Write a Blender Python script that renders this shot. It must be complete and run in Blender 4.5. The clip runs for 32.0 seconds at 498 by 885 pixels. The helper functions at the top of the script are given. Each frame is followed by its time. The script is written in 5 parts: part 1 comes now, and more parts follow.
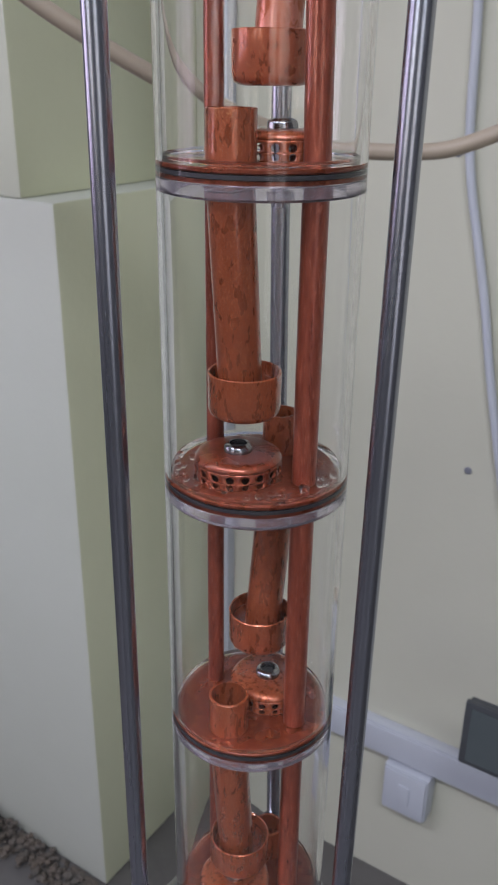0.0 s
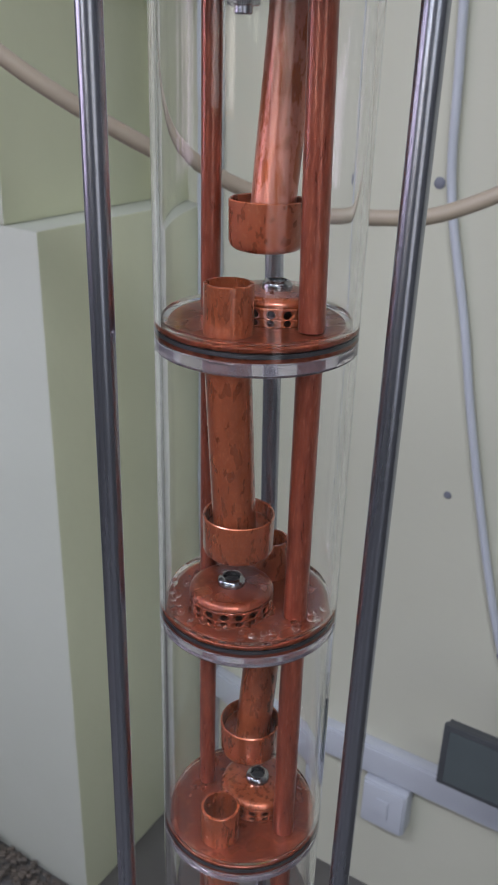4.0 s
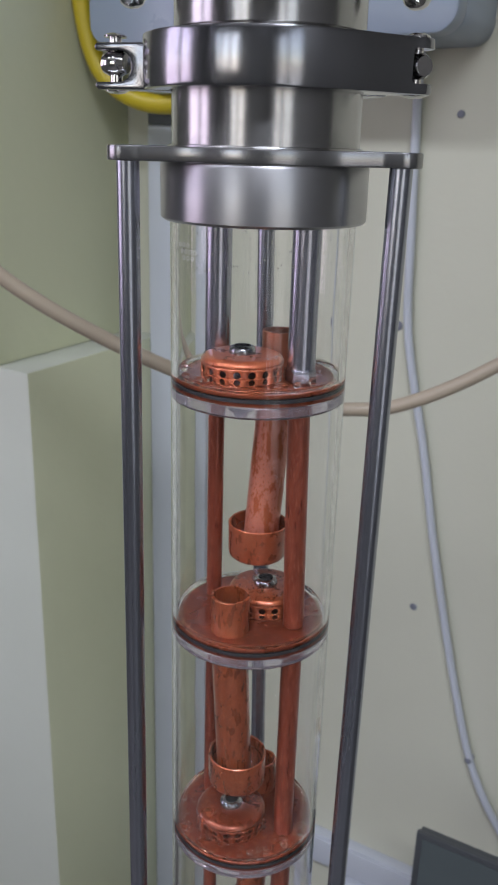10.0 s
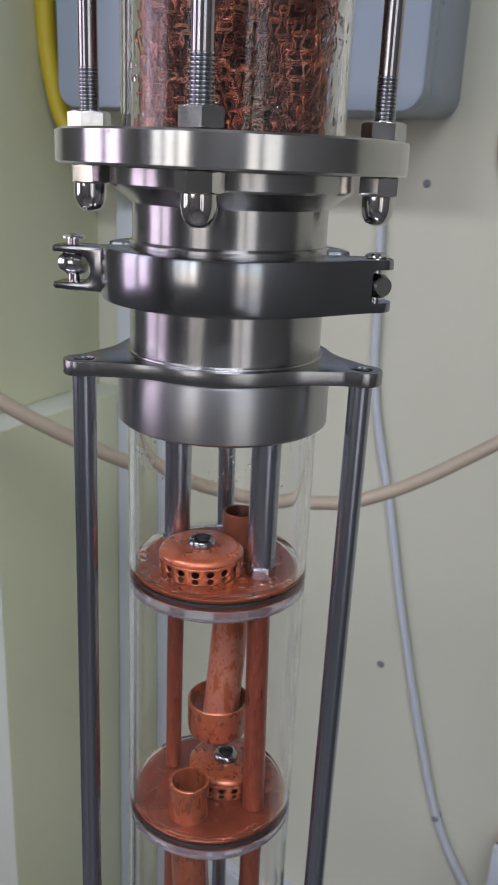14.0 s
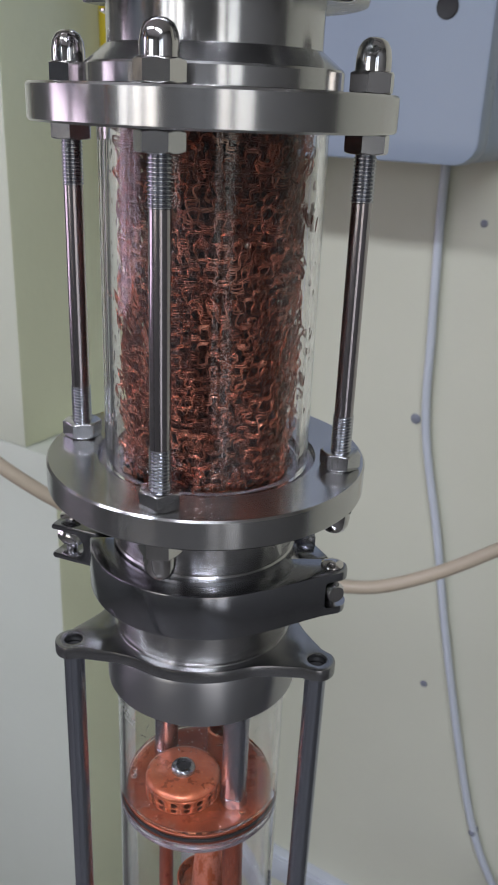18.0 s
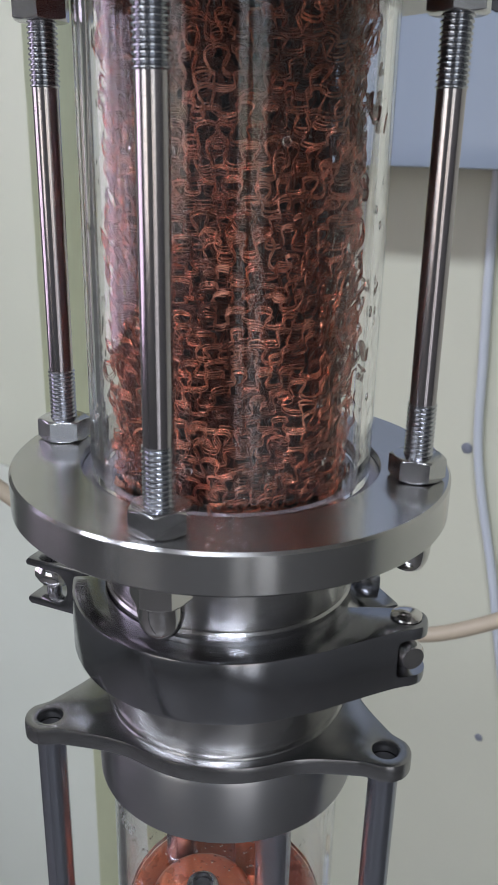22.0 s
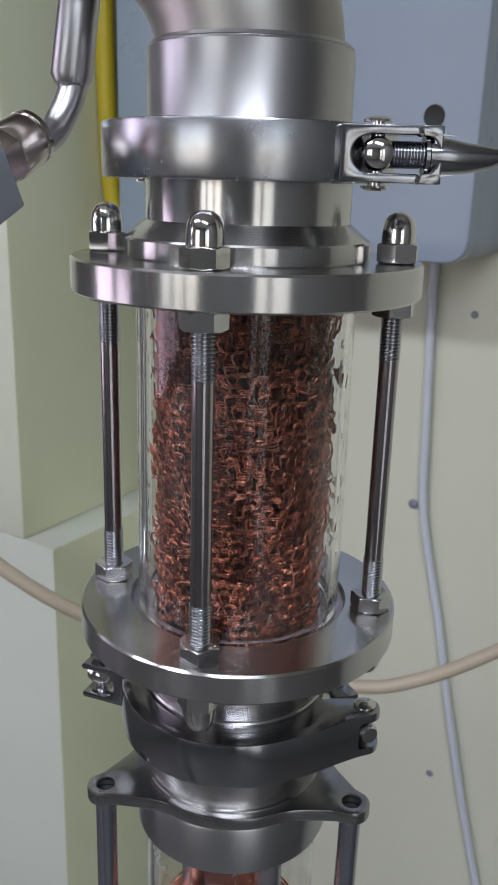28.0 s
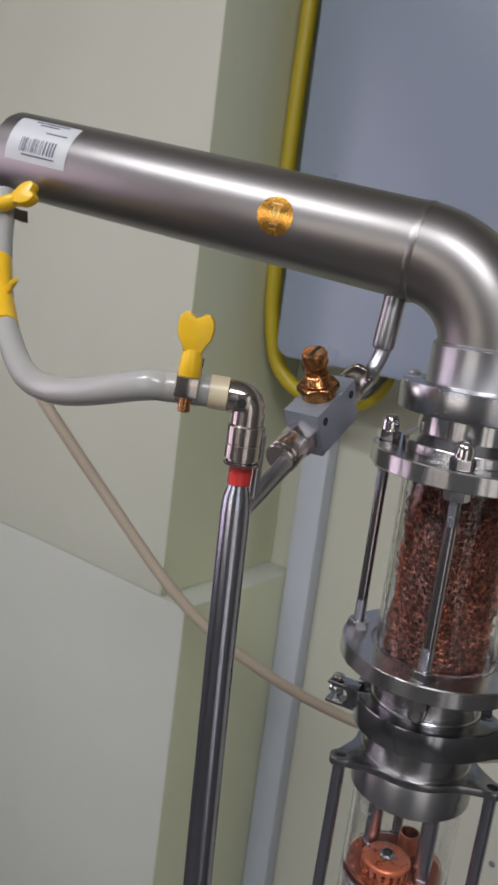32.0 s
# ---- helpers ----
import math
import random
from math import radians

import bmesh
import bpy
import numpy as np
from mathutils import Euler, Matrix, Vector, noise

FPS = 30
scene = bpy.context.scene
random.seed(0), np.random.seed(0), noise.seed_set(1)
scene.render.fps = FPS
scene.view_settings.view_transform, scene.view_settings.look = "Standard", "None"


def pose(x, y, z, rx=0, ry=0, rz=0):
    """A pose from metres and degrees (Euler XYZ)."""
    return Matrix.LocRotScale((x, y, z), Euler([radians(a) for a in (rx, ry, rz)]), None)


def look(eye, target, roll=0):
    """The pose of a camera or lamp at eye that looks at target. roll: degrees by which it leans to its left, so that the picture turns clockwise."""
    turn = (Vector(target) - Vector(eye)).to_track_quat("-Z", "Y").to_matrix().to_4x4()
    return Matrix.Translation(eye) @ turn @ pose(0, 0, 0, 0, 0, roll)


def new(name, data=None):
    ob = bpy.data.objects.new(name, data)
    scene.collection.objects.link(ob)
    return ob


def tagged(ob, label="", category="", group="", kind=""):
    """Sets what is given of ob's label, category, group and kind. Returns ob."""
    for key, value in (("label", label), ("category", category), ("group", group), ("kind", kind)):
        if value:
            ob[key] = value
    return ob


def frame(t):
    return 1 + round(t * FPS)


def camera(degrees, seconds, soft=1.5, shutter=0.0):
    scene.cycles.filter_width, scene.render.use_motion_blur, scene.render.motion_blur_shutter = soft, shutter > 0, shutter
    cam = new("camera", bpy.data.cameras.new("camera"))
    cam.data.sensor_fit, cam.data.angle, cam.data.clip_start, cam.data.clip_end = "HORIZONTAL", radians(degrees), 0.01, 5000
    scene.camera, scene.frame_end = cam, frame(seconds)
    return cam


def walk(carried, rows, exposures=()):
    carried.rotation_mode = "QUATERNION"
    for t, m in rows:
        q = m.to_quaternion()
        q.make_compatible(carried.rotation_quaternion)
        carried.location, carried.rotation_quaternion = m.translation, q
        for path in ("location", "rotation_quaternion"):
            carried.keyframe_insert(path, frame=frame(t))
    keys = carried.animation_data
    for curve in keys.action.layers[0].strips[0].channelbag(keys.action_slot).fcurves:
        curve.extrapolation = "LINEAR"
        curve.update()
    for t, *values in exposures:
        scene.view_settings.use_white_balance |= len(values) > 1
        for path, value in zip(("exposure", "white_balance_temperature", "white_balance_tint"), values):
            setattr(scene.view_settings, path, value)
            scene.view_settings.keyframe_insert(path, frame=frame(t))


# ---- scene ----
cam = camera(33.0, 32.0)
cam.data.dof.use_dof, cam.data.dof.focus_distance, cam.data.dof.aperture_fstop = True, 0.205, 76.0
PATH = [
    (0, (0.0179, -0.2448, 1.0804), (-0.1253, 1.5820, 0.2788), 0.79),
    (0.5, (0.0207, -0.2443, 1.0791), (-0.1213, 1.5831, 0.2788), 0.84),
    (1, (0.0173, -0.2473, 1.0844), (-0.1245, 1.5810, 0.2861), 0.82),
    (1.5, (0.0130, -0.2488, 1.1006), (-0.1237, 1.5825, 0.3082), 1.04),
    (2, (0.0131, -0.2506, 1.1128), (-0.1092, 1.5813, 0.3195), 1.24),
    (2.5, (0.0135, -0.2535, 1.1195), (-0.0883, 1.5801, 0.3272), 1.50),
    (4.5, (0.0104, -0.2253, 1.1320), (-0.0803, 1.5936, 0.3053), 1.61),
    (5, (0.0080, -0.2204, 1.1496), (-0.0737, 1.6059, 0.3385), 1.64),
    (5.5, (0.0044, -0.2260, 1.1791), (-0.0535, 1.6233, 0.4197), 1.77),
    (6, (0.0038, -0.2394, 1.2011), (-0.0407, 1.6276, 0.4853), 1.87),
    (6.5, (0.0017, -0.2481, 1.2039), (-0.0386, 1.6226, 0.4977), 2.03),
    (7, (0.0029, -0.2531, 1.2080), (-0.0291, 1.6236, 0.5174), 1.98),
    (7.5, (0.0027, -0.2609, 1.2093), (-0.0256, 1.6179, 0.5241), 2.12),
    (8, (0.0030, -0.2665, 1.2106), (-0.0226, 1.6136, 0.5291), 2.26),
    (8.5, (0.0008, -0.2687, 1.2116), (-0.0223, 1.6128, 0.5340), 2.08),
    (9, (0.0055, -0.2696, 1.2153), (-0.0138, 1.6115, 0.5364), 1.77),
    (9.5, (0.0030, -0.2745, 1.2232), (-0.0220, 1.6075, 0.5468), 1.63),
    (10, (0.0027, -0.2761, 1.2229), (-0.0247, 1.6078, 0.5518), 1.67),
    (10.5, (0.0049, -0.2760, 1.2226), (-0.0172, 1.6075, 0.5505), 1.73),
    (11, (0.0041, -0.2758, 1.2262), (-0.0187, 1.6075, 0.5535), 1.97),
    (11.5, (0.0043, -0.2751, 1.2272), (-0.0201, 1.6079, 0.5535), 1.79),
    (12, (0.0016, -0.2779, 1.2278), (-0.0176, 1.6065, 0.5578), 1.74),
    (12.5, (0.0012, -0.2765, 1.2284), (-0.0197, 1.6073, 0.5569), 1.81),
    (13, (-0.0001, -0.2746, 1.2298), (-0.0204, 1.6091, 0.5579), 1.89),
    (13.5, (0.0003, -0.2668, 1.2461), (-0.0041, 1.6216, 0.5871), 2.07),
    (14, (0.0041, -0.2544, 1.2756), (0.0464, 1.6437, 0.6467), 2.55),
    (14.5, (-0.0015, -0.2415, 1.2939), (0.0767, 1.6589, 0.6758), 2.71),
    (15, (-0.0072, -0.2435, 1.3316), (0.1008, 1.6547, 0.7108), 2.50),
    (15.5, (-0.0009, -0.2421, 1.3517), (0.0790, 1.6460, 0.6967), 3.19),
    (17.5, (0.0345, -0.2395, 1.3851), (-0.0854, 1.6089, 0.6308), 2.47),
    (18, (0.0320, -0.2448, 1.3853), (-0.0991, 1.6049, 0.6361), 2.35),
    (18.5, (0.0308, -0.2486, 1.3811), (-0.0983, 1.6017, 0.6331), 2.22),
    (19, (0.0339, -0.2489, 1.3786), (-0.0887, 1.6002, 0.6263), 2.14),
    (19.5, (0.0302, -0.2510, 1.3764), (-0.1012, 1.5990, 0.6280), 2.06),
    (20, (0.0292, -0.2525, 1.3803), (-0.0856, 1.6000, 0.6353), 2.20),
    (20.5, (0.0234, -0.2447, 1.3777), (-0.1260, 1.6123, 0.6502), 2.32),
    (21, (0.0261, -0.2309, 1.3688), (-0.1382, 1.6303, 0.6554), 2.07),
    (21.5, (0.0278, -0.1956, 1.3517), (-0.1886, 1.6672, 0.6568), 1.32),
    (22, (0.0272, -0.1805, 1.3505), (-0.1981, 1.6917, 0.6839), 1.16),
    (22.5, (0.0233, -0.1816, 1.3539), (-0.1899, 1.6978, 0.7040), 1.38),
    (23, (0.0250, -0.1844, 1.3558), (-0.1781, 1.6982, 0.7120), 1.18),
    (23.5, (0.0224, -0.1893, 1.3636), (-0.1774, 1.6954, 0.7251), 1.00),
    (24, (0.0223, -0.1934, 1.3670), (-0.1716, 1.6919, 0.7284), 1.08),
    (24.5, (0.0196, -0.1987, 1.3690), (-0.1634, 1.6862, 0.7258), 0.89),
    (25, (0.0192, -0.2026, 1.3717), (-0.1454, 1.6819, 0.7224), 1.06),
    (25.5, (0.0189, -0.2089, 1.3769), (-0.1391, 1.6798, 0.7381), 1.00),
    (27.5, (0.0169, -0.2375, 1.4004), (-0.1020, 1.6660, 0.7983), 1.48),
    (28, (0.0181, -0.2445, 1.4084), (-0.0961, 1.6633, 0.8191), 1.68),
    (28.5, (0.0145, -0.2557, 1.4137), (-0.0992, 1.6587, 0.8460), 1.82),
    (29, (0.0099, -0.2688, 1.4342), (-0.0977, 1.6536, 0.8935), 2.36),
    (29.5, (-0.0024, -0.2832, 1.4422), (-0.0991, 1.6497, 0.9375), 3.28),
    (30, (-0.0083, -0.3070, 1.4483), (-0.1218, 1.6320, 0.9714), 4.00),
    (30.5, (-0.0139, -0.3393, 1.4557), (-0.1633, 1.6037, 1.0059), 4.84),
    (31, (-0.0300, -0.3754, 1.4670), (-0.2433, 1.5646, 1.0301), 5.89),
    (31.5, (-0.0427, -0.4086, 1.4753), (-0.3122, 1.5289, 1.0588), 6.68),
    (32, (-0.0442, -0.4299, 1.4684), (-0.3494, 1.5027, 1.0537), 7.35),
]
walk(cam, [(t, look(eye, target, roll)) for t, eye, target, roll in PATH],
     [(0, 0.08, 6450, 15), (3, 0.08, 6400, 14), (6, 0.07, 6400, 9), (9, 0.05, 6450, 10), (13, 0.04, 6600, 12), (15, 0.10, 6500, 11), (20.5, 0.12, 6500, 10), (22, 0.28, 6450, 9), (24, 0.20, 6450, 6), (26, 0.14, 6500, 7),
      (28, 0.08, 6550, 8), (30, -0.06, 6700, 9), (32, -0.22, 6900, 12)])

# ---- light ----
ROOM_TURN = math.atan2(-0.476, 0.88)          # the room stands turned against the column
ROOM_SCALE = 1.09
ROOM = Matrix.Translation((0, 0.928, -0.132)) @ Matrix.Rotation(ROOM_TURN, 4, "Z") @ Matrix.Translation((-0.0165, 0, 0)) @ Matrix.Scale(ROOM_SCALE, 4)   # x along the wall, -y into the room
FLOOR_Z, CEIL_Z = -0.068, 2.75                # in the room's own space
FLOOR_W = FLOOR_Z * ROOM_SCALE - 0.132       # the floor's height in the world

world = bpy.data.worlds.new("world")
scene.world = world
world.use_nodes = True
wn = world.node_tree.nodes
sky = wn.new("ShaderNodeTexSky")
sky.sky_type, sky.sun_disc = "NISHITA", False
sky.sun_elevation, sky.sun_rotation = radians(35), radians(200)
world.node_tree.links.new(sky.outputs[0], wn["Background"].inputs[0])
wn["Background"].inputs[1].default_value = 0.12


def area_lamp(name, m, sx, sy, power, colour):
    d = bpy.data.lights.new(name, "AREA")
    d.shape, d.size, d.size_y, d.energy, d.color = "RECTANGLE", sx, sy, power, colour
    ob = new(name, d)
    ob.matrix_world = m
    return ob


DAY, LED = (1.0, 0.82, 1.08), (0.928, 0.975, 1.095)
for v in (-1.58, -2.34):
    area_lamp("window_light_west", ROOM @ pose(-1.40, v, 1.50, 0, -90, 0), 1.25, 0.60, 6.5, DAY)
for u in (-0.56, -0.09, 0.38):
    area_lamp("window_light_south", ROOM @ pose(u, -3.90, 1.65, -90, 0, 180), 0.42, 1.3, 3.6, LED)
for v in (-2.22, -2.94):
    area_lamp("window_light_east", ROOM @ pose(2.35, v, 1.20, 0, 90, 0), 1.95, 0.56, 4.0, (0.95, 0.96, 1.02))
area_lamp("ceiling_lamp_light", ROOM @ pose(-0.35, -1.95, CEIL_Z - 0.062), 1.15, 0.28, 33, LED)
# Added fill light, mainly for the pier's flank; not a known lamp.
area_lamp("ceiling_lamp_light", ROOM @ pose(1.25, -1.95, CEIL_Z - 0.062), 1.15, 0.28, 40, LED)

# ---- materials ----


def material(name, base, rough=0.5, metal=0.0, second=None, scale=(20, 20, 20), amount=0.5, detail=6, bump=0.0, bump_scale=None,
             rough_var=0.0, edge=(0.22, 0.78), lathe_grain=0.0, fleck=None, **extra):
    """A principled material with two-scale colour variation, roughness variation and bump from object coordinates in metres."""
    mat = bpy.data.materials.new(name)
    mat.use_nodes = True
    nt = mat.node_tree
    n, l = nt.nodes, nt.links
    p = n["Principled BSDF"]
    p.inputs["Base Color"].default_value = (*base, 1)
    p.inputs["Roughness"].default_value = rough
    p.inputs["Metallic"].default_value = metal
    for key, value in extra.items():
        p.inputs[key.replace("_", " ")].default_value = value
    if lathe_grain:
        tan = n.new("ShaderNodeTangent")
        tan.direction_type, tan.axis = "RADIAL", "Z"
        p.inputs["Anisotropic"].default_value, p.inputs["Anisotropic Rotation"].default_value = lathe_grain, 0.25
        l.new(tan.outputs[0], p.inputs["Tangent"])
    co = n.new("ShaderNodeTexCoord")
    mp = n.new("ShaderNodeMapping")
    mp.inputs["Scale"].default_value = scale
    l.new(co.outputs["Object"], mp.inputs["Vector"])
    big = n.new("ShaderNodeTexNoise")
    big.inputs["Scale"].default_value, big.inputs["Detail"].default_value = 1.0, detail
    big.inputs["Roughness"].default_value = 0.6
    l.new(mp.outputs[0], big.inputs["Vector"])
    ramp = n.new("ShaderNodeMapRange")
    ramp.inputs["From Min"].default_value, ramp.inputs["From Max"].default_value = edge
    l.new(big.outputs[0], ramp.inputs["Value"])
    if second:
        mix = n.new("ShaderNodeMix")
        mix.data_type = "RGBA"
        mix.inputs["A"].default_value, mix.inputs["B"].default_value = (*base, 1), (*second, 1)
        f = n.new("ShaderNodeMath")
        f.operation = "MULTIPLY"
        f.inputs[1].default_value = amount
        l.new(ramp.outputs[0], f.inputs[0])
        l.new(f.outputs[0], mix.inputs["Factor"])
        l.new(mix.outputs["Result"], p.inputs["Base Color"])
        if fleck:
            colour, fscale, lo, hi, much = fleck
            fm = n.new("ShaderNodeMapping")
            fm.inputs["Scale"].default_value = fscale
            fn = n.new("ShaderNodeTexNoise")
            fn.inputs["Scale"].default_value, fn.inputs["Detail"].default_value = 1.0, 5
            fr = n.new("ShaderNodeMapRange")
            for key, value in (("From Min", lo), ("From Max", hi), ("To Max", much)):
                fr.inputs[key].default_value = value
            fx = n.new("ShaderNodeMix")
            fx.data_type = "RGBA"
            fx.inputs["B"].default_value = (*colour, 1)
            l.new(co.outputs["Object"], fm.inputs["Vector"])
            l.new(fm.outputs[0], fn.inputs["Vector"])
            l.new(fn.outputs[0], fr.inputs["Value"])
            l.new(fr.outputs[0], fx.inputs["Factor"])
            l.new(mix.outputs["Result"], fx.inputs["A"])
            l.new(fx.outputs["Result"], p.inputs["Base Color"])
    if rough_var:
        r = n.new("ShaderNodeMath")
        r.operation = "MULTIPLY_ADD"
        r.inputs[1].default_value, r.inputs[2].default_value = rough_var, rough - rough_var / 2
        l.new(ramp.outputs[0], r.inputs[0])
        l.new(r.outputs[0], p.inputs["Roughness"])
    if bump:
        fine = n.new("ShaderNodeTexNoise")
        fine.inputs["Scale"].default_value, fine.inputs["Detail"].default_value = 1.0, 4
        m2 = n.new("ShaderNodeMapping")
        m2.inputs["Scale"].default_value = bump_scale or scale
        l.new(co.outputs["Object"], m2.inputs["Vector"])
        l.new(m2.outputs[0], fine.inputs["Vector"])
        b = n.new("ShaderNodeBump")
        b.inputs["Strength"].default_value, b.inputs["Distance"].default_value = 1.0, bump
        l.new(fine.outputs[0], b.inputs["Height"])
        l.new(b.outputs[0], p.inputs["Normal"])
    return mat


STEEL = material("brushed_steel", (0.42, 0.42, 0.43), 0.33, 1.0, (0.37, 0.36, 0.375), (30, 30, 160), 0.5, rough_var=0.06, lathe_grain=0.45)
TURNED = material("turned_steel", (0.55, 0.545, 0.54), 0.21, 1.0, (0.46, 0.45, 0.45), (60, 60, 40), 0.4, rough_var=0.05, lathe_grain=0.85, fleck=((0.30, 0.28, 0.28), (520, 520, 520), 0.70, 0.74, 0.6))
POLISHED = material("polished_steel", (0.68, 0.66, 0.65), 0.10, 1.0, (0.58, 0.56, 0.55), (150, 150, 150), 0.4, rough_var=0.08)
CAST = material("cast_steel", (0.36, 0.365, 0.385), 0.17, 1.0, (0.29, 0.295, 0.315), (220, 220, 220), 0.6, bump=0.000005, bump_scale=(420, 420, 420), rough_var=0.10, fleck=((0.56, 0.55, 0.55), (1600, 1600, 1600), 0.66, 0.72, 0.35))
# The same cast steel coloured paler for the brighter light the upper clamp mirrors.
CAST_PALE = material("lit_cast_steel", (0.46, 0.465, 0.485), 0.25, 1.0, (0.38, 0.385, 0.41), (220, 220, 220), 0.6, bump=0.000006, bump_scale=(420, 420, 420), rough_var=0.10, fleck=((0.60, 0.60, 0.60), (1200, 1200, 1200), 0.64, 0.70, 0.5))
STUD = material("drawn_stud_steel", (0.45, 0.42, 0.43), 0.17, 1.0, (0.36, 0.33, 0.35), (240, 240, 20), 0.6, rough_var=0.08)
DARK_STEEL = material("grey_steel_rod", (0.41, 0.43, 0.49), 0.27, 1.0, (0.34, 0.36, 0.42), (120, 120, 8), 0.4, rough_var=0.02)
PLATE = material("dull_steel_plate", (0.37, 0.37, 0.375), 0.25, 1.0, (0.32, 0.32, 0.325), (140, 140, 140), 0.6, rough_var=0.06)
SLEEVE = material("drawn_steel", (0.44, 0.455, 0.52), 0.22, 1.0, (0.36, 0.36, 0.41), (260, 260, 12), 0.6, rough_var=0.10, fleck=((0.22, 0.22, 0.25), (700, 700, 40), 0.62, 0.70, 0.5))
PIPE_STEEL = material("long_brushed_steel", (0.33, 0.315, 0.305), 0.38, 1.0, (0.30, 0.285, 0.262), (14, 90, 90), 0.6, bump=0.000006, bump_scale=(900, 900, 900), rough_var=0.05, fleck=((0.20, 0.185, 0.165), (70, 70, 70), 0.62, 0.80, 0.2))
THREAD = material("zinc_thread", (0.46, 0.47, 0.50), 0.22, 1.0, (0.40, 0.41, 0.44), (400, 400, 400), 0.6, rough_var=0.16)
NECK = material("satin_steel_neck", (0.47, 0.465, 0.465), 0.25, 1.0, (0.40, 0.395, 0.39), (40, 40, 200), 0.5, rough_var=0.06, lathe_grain=0.8)
NUT = material("plated_steel_nut", (0.58, 0.58, 0.59), 0.20, 1.0, (0.52, 0.51, 0.52), (300, 300, 300), 0.5, bump=0.00001, bump_scale=(900, 900, 900), rough_var=0.14)
# Copper below the top tray is darker: tarnish plus weaker light painted in.
COPPER = material("tarnished_shaded_copper", (0.20, 0.040, 0.012), 0.28, 0.5, (0.29, 0.074, 0.026), (420, 420, 150), 0.7, detail=10, rough_var=0.05, edge=(0.25, 0.75), fleck=((0.47, 0.19, 0.085), (1900, 1900, 1100), 0.54, 0.70, 0.42), bump=0.00002, bump_scale=(500, 500, 300), Coat_Weight=0.8, Coat_Roughness=0.04)
COPPER_TOP = material("fresh_lit_copper", (0.27, 0.056, 0.020), 0.30, 0.5, (0.38, 0.108, 0.048), (230, 230, 150), 0.8, detail=10, rough_var=0.10, edge=(0.32, 0.70), fleck=((0.50, 0.19, 0.085), (900, 900, 900), 0.57, 0.70, 0.45), bump=0.00004, bump_scale=(500, 500, 300), Coat_Weight=0.7, Coat_Roughness=0.05)
COPPER_TUBE = material("flecked_copper_tube", (0.47, 0.165, 0.110), 0.36, 0.5, (0.31, 0.070, 0.020), (170, 170, 60), 0.95, detail=10, rough_var=0.1, edge=(0.53, 0.57), fleck=((0.33, 0.085, 0.026), (1100, 1100, 700), 0.56, 0.62, 0.85), Coat_Weight=0.3, Coat_Roughness=0.08)
COPPER_ROD = material("streaked_copper_sleeve", (0.155, 0.028, 0.013), 0.32, 0.55, (0.27, 0.066, 0.033), (600, 600, 110), 0.85, detail=10, rough_var=0.10, edge=(0.32, 0.68), fleck=((0.40, 0.14, 0.085), (1500, 1500, 300), 0.57, 0.70, 0.5), Coat_Weight=0.5, Coat_Roughness=0.08)
COPPER_CLEAN = material("clean_copper_tube", (0.47, 0.170, 0.095), 0.34, 0.7, (0.40, 0.130, 0.070), (200, 200, 90), 0.6, rough_var=0.15)
COPPER_WET = material("wet_shaded_copper", (0.165, 0.031, 0.010), 0.30, 0.5, (0.085, 0.016, 0.006), (110, 110, 110), 0.85, detail=9, rough_var=0.10, edge=(0.36, 0.66), fleck=((0.26, 0.070, 0.028), (420, 420, 420), 0.54, 0.72, 0.6), Coat_Weight=1.0, Coat_Roughness=0.015, Coat_IOR=1.38)
COPPER_WET_TOP = material("wet_lit_copper", (0.225, 0.046, 0.015), 0.30, 0.5, (0.13, 0.026, 0.009), (130, 130, 130), 0.85, detail=9, rough_var=0.10, edge=(0.36, 0.66), fleck=((0.12, 0.024, 0.010), (500, 500, 500), 0.55, 0.74, 0.6), Coat_Weight=1.0, Coat_Roughness=0.015, Coat_IOR=1.38)
# Darker than WIRE so the inner turns look shaded; also colours the scraps.
WIRE_IN = material("shaded_brown_wire", (0.13, 0.036, 0.021), 0.34, 0.8, (0.07, 0.026, 0.019), (90, 90, 60), 0.9, detail=5, edge=(0.35, 0.65))
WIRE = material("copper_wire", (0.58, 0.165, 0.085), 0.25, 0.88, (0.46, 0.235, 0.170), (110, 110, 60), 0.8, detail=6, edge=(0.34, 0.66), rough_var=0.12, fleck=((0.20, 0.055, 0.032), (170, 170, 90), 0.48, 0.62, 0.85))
# Near-black solid core paints the shade deep inside the roll.
CORE = material("mesh_roll_shade", (0.03, 0.012, 0.009), 0.6, 0.3, (0.015, 0.007, 0.006), (400, 400, 400), 0.9, bump=0.0006, bump_scale=(350, 350, 350))
SEAL_BLACK = material("black_rubber", (0.015, 0.015, 0.018), 0.45, 0.0, (0.03, 0.03, 0.032), (300, 300, 300))
SEAL_CLEAR = material("milky_silicone", (0.74, 0.70, 0.76), 0.09, 0.0, (0.68, 0.64, 0.70), (120, 120, 120), Transmission_Weight=0.93, IOR=1.41)
BRASS = material("brass", (0.50, 0.25, 0.10), 0.25, 1.0, (0.38, 0.16, 0.06), (250, 250, 250), 0.6, rough_var=0.15)
ALU = material("grey_anodised_aluminium", (0.32, 0.355, 0.40), 0.38, 0.55, (0.26, 0.28, 0.31), (300, 300, 300), 0.5, bump=0.00002, bump_scale=(1500, 1500, 1500))
NICKEL = material("nickel_plate", (0.53, 0.48, 0.46), 0.20, 1.0, (0.52, 0.47, 0.42), (200, 200, 200), 0.5, rough_var=0.1)
